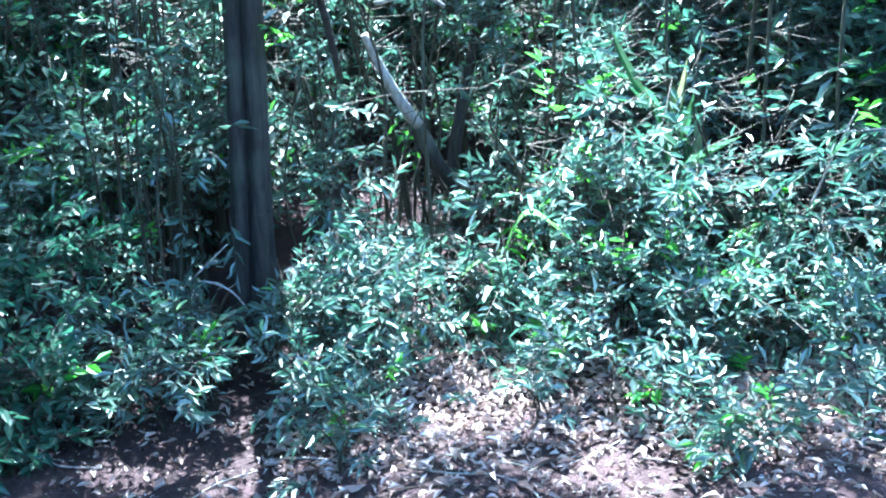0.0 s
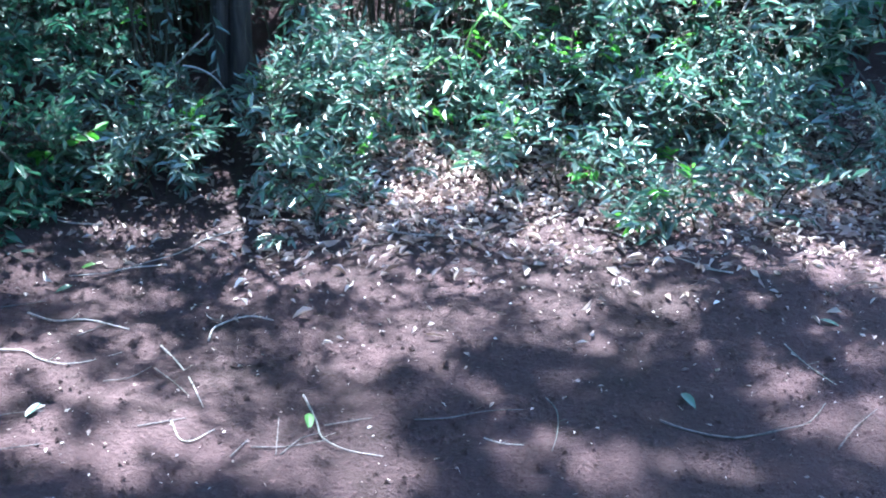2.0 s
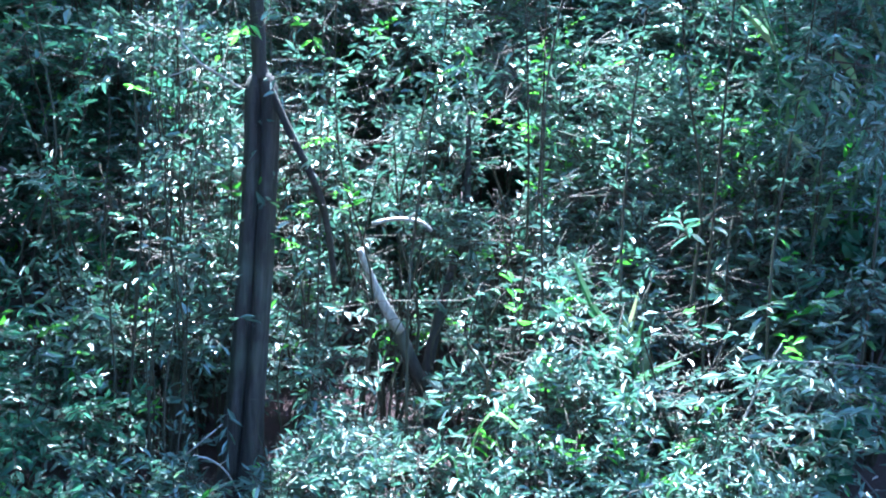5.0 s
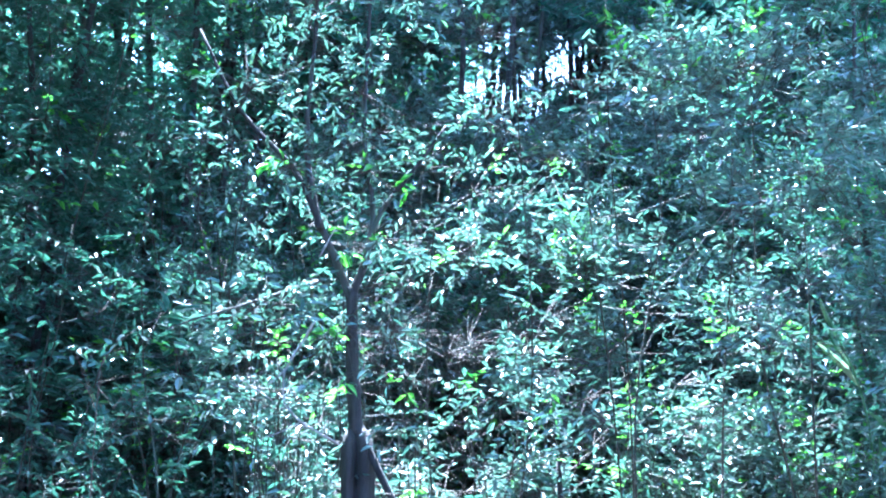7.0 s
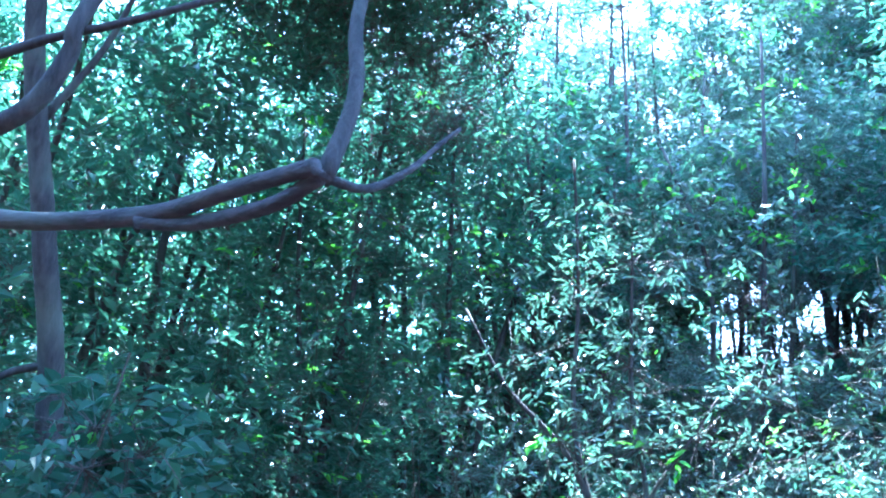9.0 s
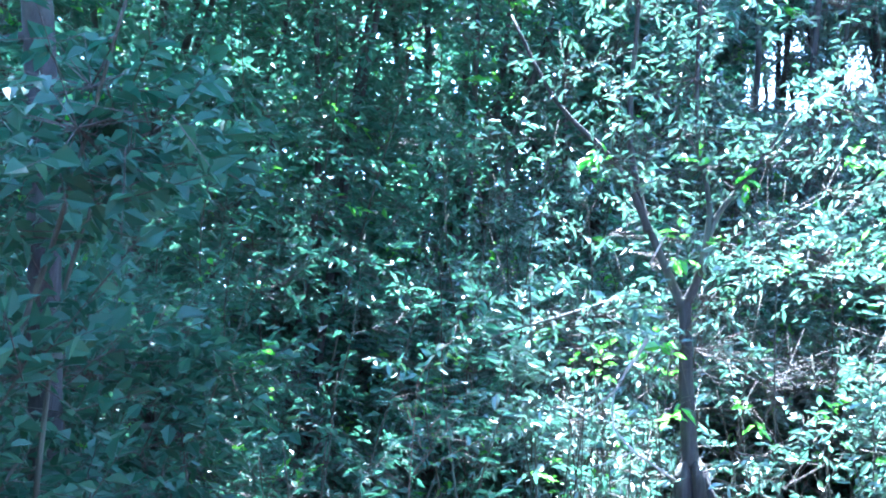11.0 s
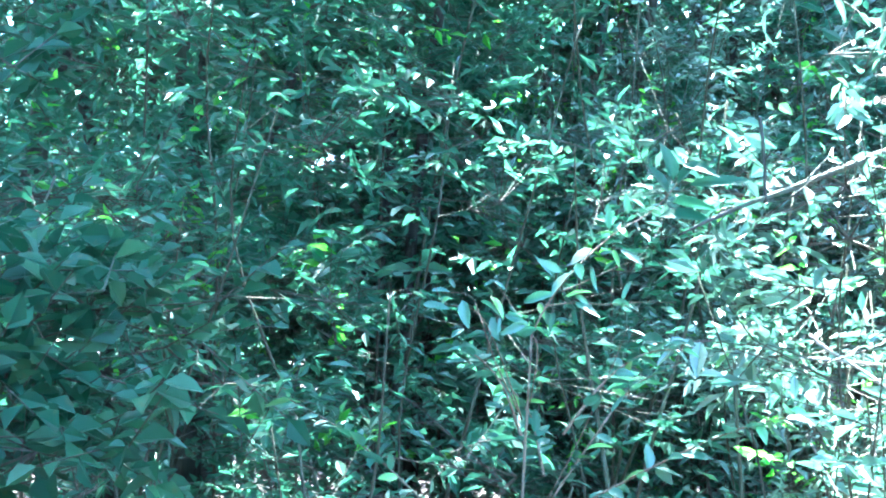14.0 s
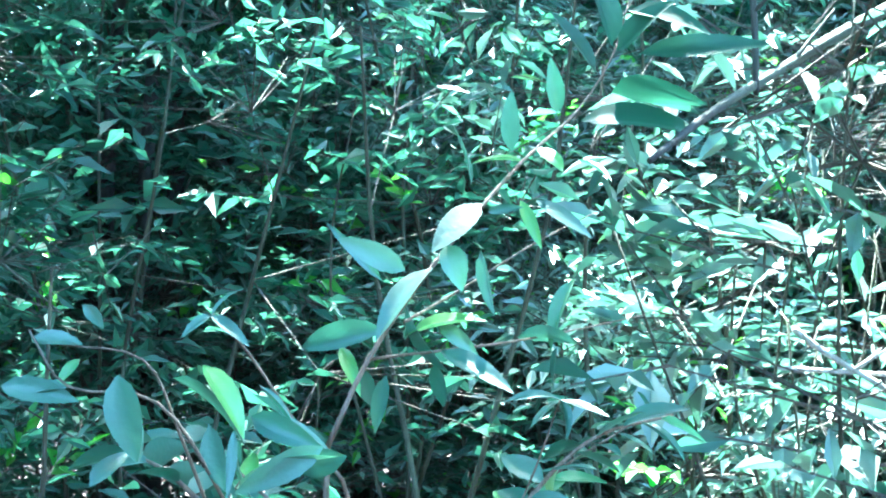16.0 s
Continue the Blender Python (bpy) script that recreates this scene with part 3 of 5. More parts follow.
def leafy_branch(parent, points, seed, gap=0.011, r0=0.0022, size=1.0, origin=(0, 0, 0)):
    """A side branch with single leaves, in turn on either side."""
    r = np.random.default_rng(seed)
    line = bend(points, 20) - np.array(origin)
    br = part("branch", tube_mesh("branch", [tube(line, np.linspace(r0, r0 * 0.35, len(line)), 6, 0.05, seed)], STEM_RED), parent)
    seg = np.linalg.norm(np.diff(line, axis=0), axis=1)
    run = np.concatenate([[0], np.cumsum(seg)])
    tan = unit(np.gradient(line, axis=0))
    at = gap
    k = 0
    while at < run[-1]:
        p = np.array([np.interp(at, run, line[:, c]) for c in range(3)])
        d = np.array([np.interp(at, run, tan[:, c]) for c in range(3)])
        side = unit(np.cross(d, (0, 0, 1.0))) * (1 if k % 2 else -1)
        way = unit(side * 0.9 + d * 0.5 + np.array((0, 0, -0.12)) + r.normal(0, 0.4, 3))
        up = unit(np.array((-0.1, 0.05, 1.0)) + r.normal(0, 0.42, 3))
        x = unit(np.cross(way, up))
        z = np.cross(x, way)
        m = Matrix(((x[0], way[0], z[0], p[0]), (x[1], way[1], z[1], p[1]), (x[2], way[2], z[2], p[2]), (0, 0, 0, 1)))
        lf = part("leaf", LEAVES[int(r.integers(0, 6))], br)
        lf.matrix_basis = m @ Matrix.Scale(size * r.uniform(0.7, 1.15), 4)
        at += gap * r.uniform(0.7, 1.35)
        k += 1
    return br


def main_tree():
    """The tree by the path: cleft trunk, narrowing sharply at chest height and forked above it."""
    x, y = -0.745, 4.27
    z = float(ground_z(x, y)) - 0.04
    o = np.array((x, y, z))
    top = thing("forked_tree", (x, y, z), "slender grey-brown tree with a cleft trunk, forked at head height", "tree")

    def at(*p):
        return [tuple(np.array(q) - o) for q in p]
    line = bend(at((-0.76, 4.27, 0.02), (-0.728, 4.27, 0.5), (-0.70, 4.27, 1.1), (-0.69, 4.27, 1.5), (-0.70, 4.27, 1.72), (-0.712, 4.26, 1.82)), 50)
    r = np.interp(line[:, 2] + z, [0, 0.15, 0.6, 1.5, 1.66, 1.70, 1.73, 1.9], [0.105, 0.083, 0.07, 0.064, 0.062, 0.05, 0.026, 0.022])
    part("trunk", tube_mesh("trunk", [tube(line, r, 48, 0.025, 5, 0.62)], BARK), top, "grey-brown trunk split by a long dark cleft")
    for pts, a, b, sd in ((((-0.70, 4.26, 1.70), (-0.715, 4.25, 1.95), (-0.722, 4.24, 2.27)), 0.029, 0.023, 1),
                          (((-0.722, 4.24, 2.22), (-0.76, 4.235, 2.31), (-0.85, 4.22, 2.52), (-0.965, 4.22, 2.755), (-1.2, 4.25, 3.02), (-1.4, 4.3, 3.4)), 0.019, 0.006, 2),
                          (((-0.722, 4.24, 2.24), (-0.682, 4.23, 2.33), (-0.655, 4.22, 2.43), (-0.64, 4.23, 2.6), (-0.69, 4.3, 2.95), (-0.68, 4.4, 3.7)), 0.019, 0.006, 3),
                          (((-0.645, 4.22, 2.48), (-0.60, 4.22, 2.58), (-0.51, 4.23, 2.70), (-0.35, 4.3, 2.95)), 0.012, 0.005, 4),
                          (((-0.85, 4.2, 2.5), (-0.93, 4.3, 2.9), (-0.92, 4.4, 3.5), (-0.95, 4.5, 4.2)), 0.014, 0.006, 9),
                          (((-0.67, 4.25, 1.69), (-0.63, 4.23, 1.61), (-0.572, 4.21, 1.496), (-0.50, 4.22, 1.36), (-0.45, 4.32, 1.2), (-0.42, 4.5, 0.9)), 0.015, 0.013, 10)):
        part("limb", tube_mesh("limb", [limb(at(*pts), a, b, 24, 10, 0.05, sd)], BARK_DARK if sd == 10 else BARK), top)
    # dead forked stick that hooks out from the trunk, bleached by the sun
    part("dead_twig", tube_mesh("dead_twig", [limb(at((-0.745, 4.16, 1.655), (-0.80, 4.05, 1.695), (-0.853, 3.95, 1.733), (-0.916, 3.95, 1.798)), 0.0055, 0.004, 12, 6, 0.05, 21),
                                       limb(at((-0.916, 3.95, 1.798), (-0.922, 3.95, 1.86), (-0.919, 3.95, 1.917)), 0.004, 0.004, 8, 6, 0.05, 22),
                                       limb(at((-0.985, 3.94, 1.86), (-0.919, 3.95, 1.917), (-0.883, 3.95, 1.98), (-0.841, 3.95, 2.044), (-0.811, 3.95, 2.10)), 0.0035, 0.007, 16, 6, 0.05, 23),
                                       limb(at((-0.853, 3.95, 1.733), (-0.92, 3.95, 1.70), (-1.0, 3.93, 1.67)), 0.003, 0.0014, 8, 5, 0.05, 24)], DRYWOOD), top, "pale bleached dead twig")
    part("dead_twig", tube_mesh("dead_twig", [limb(at((-0.83, 4.12, 2.37), (-0.80, 4.1, 2.42), (-0.765, 4.09, 2.48)), 0.004, 0.002, 8, 6, 0.1, 25)], DRYWOOD), top, "pale bleached dead twig")
    # small leafy shoots on the limbs
    rng = np.random.default_rng(77)
    n = 250
    anchor = np.array(at((-0.74, 4.17, 2.1), (-0.97, 4.18, 2.755), (-1.16, 4.2, 3.1), (-0.66, 4.26, 2.75), (-0.70, 4.3, 3.1), (-0.444, 4.318, 2.78), (-0.2, 4.4, 3.0), (-0.93, 4.4, 3.5), (-0.68, 4.4, 3.6)))
    root = anchor[rng.integers(0, len(anchor), n)]
    start = root + unit(rng.normal(0, 1, (n, 3))) * rng.uniform(0.05, 0.5, (n, 1)) + (0, -0.05, 0)
    way = unit(rng.normal(0, 1, (n, 3)) + (0, 0, 0.2))
    tw = rng.uniform(0.1, 0.22, n)
    part("branchwork", prisms("branchwork", np.concatenate([root, start]), np.concatenate([start, start + way * tw[:, None]]), 0.0017, 0.0009, TWIG), top, kind="stuff")
    part("foliage", blades("foliage", *foliage(rng, start, way, tw, 8, 0.05, 0.34), GREEN), top, kind="stuff")
    n = 16
    start = np.array(at((-0.97, 4.15, 2.80), (-0.71, 4.15, 2.42), (-0.60, 4.2, 2.70), (-0.80, 4.1, 2.08), (-0.76, 4.15, 1.85), (-0.50, 4.1, 1.87)))[np.arange(n) % 6] + rng.normal(0, 0.03, (n, 3))
    way = unit(rng.normal(0, 1, (n, 3)))
    part("young_leaves", blades("young_leaves", *foliage(rng, start, way, np.full(n, 0.05), 4, 0.07, 0.42), FRESH), top, "bright yellow-green young leaves", "stuff")


main_tree()


def overhanging_tree():
    """The tree beside the path whose bare limb crosses overhead. Its crown, mostly out of view, is added to shade the
    soil.
    """
    x, y = -1.95, 1.2
    z = float(ground_z(x, y)) - 0.04
    o = np.array((x, y, z))
    top = thing("overhanging_tree", (x, y, z), "grey-barked tree with a bare limb reaching over the path", "tree")

    def at(*p):
        return [tuple(np.array(q) - o) for q in p]
    part("trunk", tube_mesh("trunk", [limb(at((-1.95, 1.2, 0), (-2.0, 1.2, 0.9), (-1.98, 1.2, 1.9), (-1.88, 1.21, 2.36), (-1.7, 1.23, 2.5), (-1.52, 1.25, 2.42)), 0.07, 0.030, 36, 14, 0.04, 31)], BARK_DARK), top)
    part("limb", tube_mesh("limb", [limb(at((-1.54, 1.25, 2.425), (-1.45, 1.25, 2.398), (-1.343, 1.245, 2.389), (-1.216, 1.228, 2.362), (-0.974, 1.159, 2.318), (-0.82, 1.09, 2.305), (-0.674, 1.027, 2.29)), 0.019, 0.011, 36, 12, 0.05, 32),
                                    limb(at((-1.0, 1.165, 2.312), (-0.90, 1.14, 2.287), (-0.75, 1.07, 2.266), (-0.672, 1.045, 2.285)), 0.011, 0.010, 20, 10, 0.06, 33)], BARK_LIMB), top, "bare pale grey limb, broken off at its end")
    part("limb", tube_mesh("limb", [limb(at((-0.68, 1.03, 2.285), (-0.636, 1.1, 2.292), (-0.594, 1.14, 2.335), (-0.574, 1.18, 2.386), (-0.545, 1.2, 2.425)), 0.007, 0.0028, 20, 8, 0.09, 34)], BARK_LIMB), top)
    part("limb", tube_mesh("limb", [limb(at((-0.672, 1.05, 2.285), (-0.665, 1.11, 2.44), (-0.70, 1.19, 2.67), (-0.68, 1.4, 3.2), (-0.4, 2.2, 4.4)), 0.013, 0.008, 20, 8, 0.05, 35)], BARK_DARK), top)
    part("limb", tube_mesh("limb", [limb(at((-1.56, 1.25, 2.44), (-1.48, 1.25, 2.53), (-1.36, 1.25, 2.56), (-1.29, 1.25, 2.60), (-1.243, 1.25, 2.69), (-1.228, 1.26, 2.80), (-1.15, 1.5, 3.4), (-1.0, 1.9, 4.2), (-0.8, 3.2, 5.6), (-0.7, 4.6, 6.3)), 0.021, 0.009, 42, 10, 0.05, 36)], BARK_DARK), top)
    part("limb", tube_mesh("limb", [limb(at((-1.80, 1.22, 2.44), (-1.95, 1.6, 3.2), (-2.1, 2.4, 4.4), (-2.1, 4.0, 6.0)), 0.030, 0.010, 30, 10, 0.05, 37)], BARK_DARK), top)
    part("limb", tube_mesh("limb", [limb(at((-1.0, 1.9, 4.2), (-0.3, 2.6, 5.2), (0.6, 3.8, 6.1), (1.2, 4.6, 6.4)), 0.016, 0.007, 24, 8, 0.05, 38)], BARK_DARK), top)
    part("limb", tube_mesh("limb", [limb(at((-2.1, 4.0, 6.0), (-2.3, 4.8, 6.3), (-2.5, 5.6, 6.5)), 0.010, 0.004, 14, 8, 0.05, 40)], BARK_DARK), top)
    for k, pts in enumerate((((-2.1, 2.4, 4.4), (-2.5, 2.7, 5.4), (-3.0, 3.0, 6.2), (-3.8, 3.6, 6.8)), ((-0.7, 4.6, 6.3), (-0.8, 5.6, 6.5), (-0.9, 6.6, 6.6), (-1.0, 7.4, 6.6)), ((1.2, 4.6, 6.4), (1.2, 5.6, 6.6), (1.0, 6.8, 6.6)), ((-2.5, 5.6, 6.5), (-2.7, 6.6, 6.6), (-2.9, 7.8, 6.7)), ((0.6, 3.8, 6.1), (0.3, 5.2, 6.4), (0.1, 6.8, 6.6)))):
        part("limb", tube_mesh("limb", [limb(at(*pts), 0.010, 0.004, 18, 8, 0.05, 141 + k)], BARK_DARK), top)
    part("limb", tube_mesh("limb", [limb(at((-1.72, 1.23, 2.50), (-1.5, 1.24, 2.66), (-1.30, 1.25, 2.722), (-1.195, 1.26, 2.738), (-1.072, 1.28, 2.77), (-0.9, 1.4, 2.9)), 0.011, 0.005, 14, 8, 0.05, 39)], BARK_DARK), top)
    rng = np.random.default_rng(88)
    # crown hubs set along the sun's rays from the ground they are to shade
    hz = rng.uniform(6.0, 6.9, 460)
    hx = np.where(np.arange(460) < 400, rng.uniform(-2.9, 2.3, 460), rng.uniform(-2.6, -1.05, 460))
    reach_back = np.where(hx < -1.6, 4.8, np.where(hx < -0.95, 4.15, np.where(hx > 1.65, 4.2, 2.5)))
    hubs = np.stack([hx + hz * to_sun.x / to_sun.z, rng.uniform(0.6, reach_back) + hz * to_sun.y / to_sun.z, hz], 1)
    # unseen hubs added leftwards and backwards, to cut sun and sky light
    side = rng.uniform((-4.6, 1.2, 6.2), (-1.7, 5.2, 7.4), (110, 3))
    bz = rng.uniform(5.4, 6.4, 260)
    back = np.stack([rng.uniform(-3.2, 2.6, 260) + bz * to_sun.x / to_sun.z, rng.uniform(-2.6, 0.7, 260) + bz * to_sun.y / to_sun.z, bz], 1)
    hubs = np.concatenate([hubs, side, back])
    hubs = hubs[~open_air(hubs)]
    n = 19500
    which = rng.integers(0, len(hubs), n)
    start = hubs[which] + rng.normal(0, 1, (n, 3)) * (0.3, 0.3, 0.25)
    keep = ~open_air(start)
    which = which[keep]
    start = start[keep] - o
    n = len(start)
    way = unit(rng.normal(0, 1, (n, 3)) * (1, 1, 0.4))
    tw = rng.uniform(0.15, 0.3, n)
    mids = np.array(at((-2.5, 2.7, 5.4), (-3.0, 3.0, 6.2), (-3.8, 3.6, 6.8), (-0.8, 3.2, 5.6), (-0.7, 4.6, 6.3), (-0.8, 5.6, 6.5), (-0.9, 6.6, 6.6), (-1.0, 7.4, 6.6), (-2.1, 4.0, 6.0), (-2.5, 5.6, 6.5), (-2.7, 6.6, 6.6), (-2.9, 7.8, 6.7), (0.6, 3.8, 6.1), (1.2, 4.6, 6.4), (1.2, 5.6, 6.6), (1.0, 6.8, 6.6), (0.3, 5.2, 6.4), (0.1, 6.8, 6.6)))
    hubs = hubs - o
    near = mids[np.argmin(np.linalg.norm(hubs[:, None] - mids[None], axis=2), axis=1)]
    root = hubs[which]
    part("branchwork", prisms("branchwork", np.concatenate([near, root, start]), np.concatenate([hubs, start, start + way * tw[:, None]]), 0.004, 0.0012, TWIG), top, kind="stuff")
    grown = foliage(rng, start, way, tw, 12, 0.075, 0.42)
    k = ~sunny(grown[0] + o, rng)
    part("foliage", blades("foliage", *[g[k] for g in grown], SHADE_GREEN, simple=True), top, kind="stuff")


overhanging_tree()


def broken_stump():
    """The small leaning tree with a snapped, sunlit limb."""
    x, y = 0.0, 4.9
    z = float(ground_z(x, y)) - 0.04
    o = np.array((x, y, z))
    top = thing("broken_sapling", (x, y, z), "leaning dead sapling with a snapped pale limb among shrubs", "tree")

    def at(*p):
        return [tuple(np.array(q) - o) for q in p]
    part("trunk", tube_mesh("trunk", [limb(at((0.0, 4.88, z), (-0.03, 4.87, 0.35), (-0.09, 4.7, 0.52), (-0.17, 4.62, 0.72)), 0.040, 0.028, 20, 12, 0.05, 41)], BARK), top)
    part("limb", tube_mesh("limb", [limb(at((-0.16, 4.62, 0.70), (-0.217, 4.56, 0.804), (-0.28, 4.52, 0.937), (-0.325, 4.5, 1.05)), 0.024, 0.014, 16, 10, 0.05, 42)], DRYWOOD), top, "pale snapped limb, bare of bark")
    part("limb", tube_mesh("limb", [limb(at((-0.05, 4.86, 0.42), (0.0, 4.9, 0.7), (0.062, 4.95, 0.965), (0.105, 4.97, 1.19), (0.1, 5.0, 1.6)), 0.028, 0.012, 20, 10, 0.05, 43)], BARK), top)
    part("limb", tube_mesh("limb", [limb(at((0.06, 4.94, 0.96), (0.14, 4.9, 1.08), (0.227, 4.88, 1.163)), 0.012, 0.006, 10, 8, 0.05, 44)], BARK), top)
    part("limb", tube_mesh("limb", [limb(at((-0.03, 4.68, 0.48), (0.0, 4.5, 0.50), (0.054, 4.48, 0.492), (0.13, 4.45, 0.625)), 0.010, 0.006, 10, 8, 0.08, 45)], DRYWOOD), top, "pale dead side twig")


broken_stump()


def stick(points, r0, r1, label, seed, name="dead_stick", material=DRYWOOD, spur=1.0):
    """A dead stick with a side spur."""
    p = np.array(points, float)
    o = p[0].copy()
    q = bend(p - o, 14)
    top = new(name, tube_mesh(name, [tube(q, np.linspace(r0, r1, len(q)), 8, 0.1, seed),
                                     limb([tuple(q[len(q) // 2]), tuple(q[len(q) // 2] + (q[-1] - q[0]) * 0.05 + np.array((0.025, -0.02, 0.04)) * min(1, 3 * np.linalg.norm(q[-1] - q[0])))], r1 * 0.9 * spur, r1 * 0.4 * spur, 4, 5, 0.1, seed)], material))
    top.location = o
    return tagged(top, label, "stick", "dead sticks")


stick([(-0.27, 4.32, 1.17), (-0.18, 4.33, 1.19), (-0.09, 4.34, 1.185), (-0.04, 4.36, 1.15)], 0.009, 0.007, "short pale dead stick caught in the shrubs", 51)
stick([(1.13, 4.08, 0.50), (1.2, 4.08, 0.69), (1.258, 4.08, 0.815)], 0.0045, 0.003, "thin pale dead stick standing out of low shrubs", 52)
stick([(1.2, 4.12, 0.735), (1.42, 4.1, 0.745), (1.75, 4.08, 0.73)], 0.0035, 0.002, "thin pale dead stick caught in low shrubs", 53)
stick([(-0.94, 4.02, 0.29), (-0.86, 4.05, 0.36), (-0.78, 4.08, 0.43)], 0.0035, 0.0025, "pale dead twig caught in the low plants", 54)
stick([(-0.87, 4.0, 0.33), (-0.81, 4.02, 0.31), (-0.747, 4.02, 0.26), (-0.67, 4.02, 0.12)], 0.004, 0.003, "pale dead twig bowed over the low plants", 55)
stick([(-1.284, 3.7, 2.04), (-1.233, 3.85, 2.096), (-1.152, 4.1, 2.175), (-1.077, 4.3, 2.243), (-0.93, 4.6, 2.36)], 0.0018, 0.009, "grey dead stick leaning through the shrubs", 56, material=BARK_DARK, spur=0.3)
stick([(-1.146, 4.15, 1.918), (-1.119, 4.15, 1.896), (-1.05, 4.15, 1.853), (-0.95, 4.17, 1.78)], 0.0035, 0.003, "pale dead stick among sunlit leaves", 57)
stick([(-1.162, 4.15, 1.878), (-1.092, 4.15, 1.875), (-0.95, 4.2, 1.865)], 0.0025, 0.002, "pale dead stick among sunlit leaves", 58)
stick([(-1.208, 3.95, 2.26), (-1.2, 3.95, 2.19), (-1.198, 3.95, 2.12)], 0.003, 0.0025, "thin dark upright twig crossing the leaning stick", 60, material=BARK)
stick([(0.50, 4.42, 2.28), (0.62, 4.34, 2.40), (0.78, 4.29, 2.60)], 0.003, 0.002, "pale dead twig in the shrub wall", 59)

# fallen sticks on the bare soil
for k, line in enumerate((
    ((-1.15, 2.57), (-1.03, 2.57), (-0.99, 2.54), (-0.92, 2.52), (-0.85, 2.55), (-0.79, 2.60)),
    ((-0.92, 2.66), (-0.85, 2.75)), ((-1.04, 2.27), (-0.97, 2.30), (-0.90, 2.31)), ((-1.00, 2.15), (-0.86, 2.17)),
    ((-0.70, 2.64), (-0.64, 2.55), (-0.59, 2.46), (-0.54, 2.35)), ((-0.80, 2.45), (-0.74, 2.47), (-0.70, 2.53)),
    ((-0.69, 2.52), (-0.63, 2.45), (-0.58, 2.39)), ((-0.67, 2.25), (-0.61, 2.28), (-0.57, 2.30)),
    ((-0.60, 2.28), (-0.57, 2.22), (-0.54, 2.22), (-0.50, 2.27)), ((-0.35, 2.18), (-0.36, 2.33)), ((-0.34, 2.18), (-0.30, 2.24), (-0.26, 2.26)))):
    stick([(x, y, float(ground_z(x, y)) + 0.006) for x, y in line], 0.003 if k in (0, 4) else 0.0019, 0.001, "dry fallen stick lying on the bare soil", 700 + k, "fallen_stick", BARK_PALE if k % 4 else DRYWOOD)
for k, line in enumerate((
    ((-0.31, 2.42), (-0.27, 2.31), (-0.25, 2.24), (-0.19, 2.19), (-0.11, 2.17)), ((-0.25, 2.29), (-0.14, 2.31)), ((-0.41, 2.21), (-0.33, 2.21), (-0.24, 2.23)),
    ((-0.04, 2.30), (0.04, 2.31), (0.13, 2.34), (0.22, 2.35)), ((0.12, 2.24), (0.16, 2.22), (0.21, 2.21)), ((0.28, 2.40), (0.30, 2.34), (0.29, 2.25), (0.27, 2.18)),
    ((0.54, 2.31), (0.60, 2.28), (0.71, 2.26), (0.83, 2.29), (0.90, 2.31), (0.96, 2.38)), ((0.93, 2.20), (0.99, 2.27), (1.07, 2.34)),
    ((0.94, 2.65), (0.97, 2.55), (1.01, 2.45)), ((-1.17, 2.82), (-1.06, 2.86)), ((-0.45, 2.17), (-0.42, 2.24)))):
    stick([(x, y, float(ground_z(x, y)) + 0.006) for x, y in line], 0.0031 if k in (0, 6) else 0.0019, 0.001, "dry fallen stick lying on the bare soil", 720 + k, "fallen_stick", BARK_PALE if k % 4 else DRYWOOD)
for k, (x, y) in enumerate(((-1.183, 3.156), (-0.991, 3.111), (-1.015, 2.955), (-0.915, 2.335), (-0.288, 2.334), (0.615, 2.418), (1.068, 2.753))):
    fallen = new("fallen_leaf", LEAVES[k % 6])
    fallen.matrix_basis = Matrix.Translation((x, y, float(ground_z(x, y)) + 0.012)) @ Matrix.Rotation(1.2 + 0.5 * k, 4, "Z") @ Matrix.Scale(0.95, 4)
    tagged(fallen, "blue-green fallen leaf lying on bare soil", "leaf", "fallen green leaves")
rng = np.random.default_rng(61)
for k in range(44):
    x, y = rng.uniform(-1.5, 1.7), rng.uniform(1.5, 3.6) if k % 4 == 0 else rng.uniform(2.8, 3.6)
    a, ln = rng.uniform(-0.9, 0.9) + (np.pi if k % 2 else 0), rng.uniform(0.08, 0.42) * (1.2 if k % 5 == 0 else 0.7)
    rr = rng.uniform(0.0015, 0.0034)
    pts = []
    for s in (0, 0.35, 0.7, 1):
        px, py = x + math.cos(a) * ln * s + rng.normal(0, 0.02), y + math.sin(a) * ln * s + rng.normal(0, 0.02)
        pts.append((px, py, float(ground_z(px, py)) + rr + (0.006 if s in (0.35, 0.7) else 0)))
    stick(pts, rr, rr * 0.6, "thin dry fallen stick lying on the soil", 600 + k, "fallen_stick", DRYWOOD if k % 3 else TWIG)

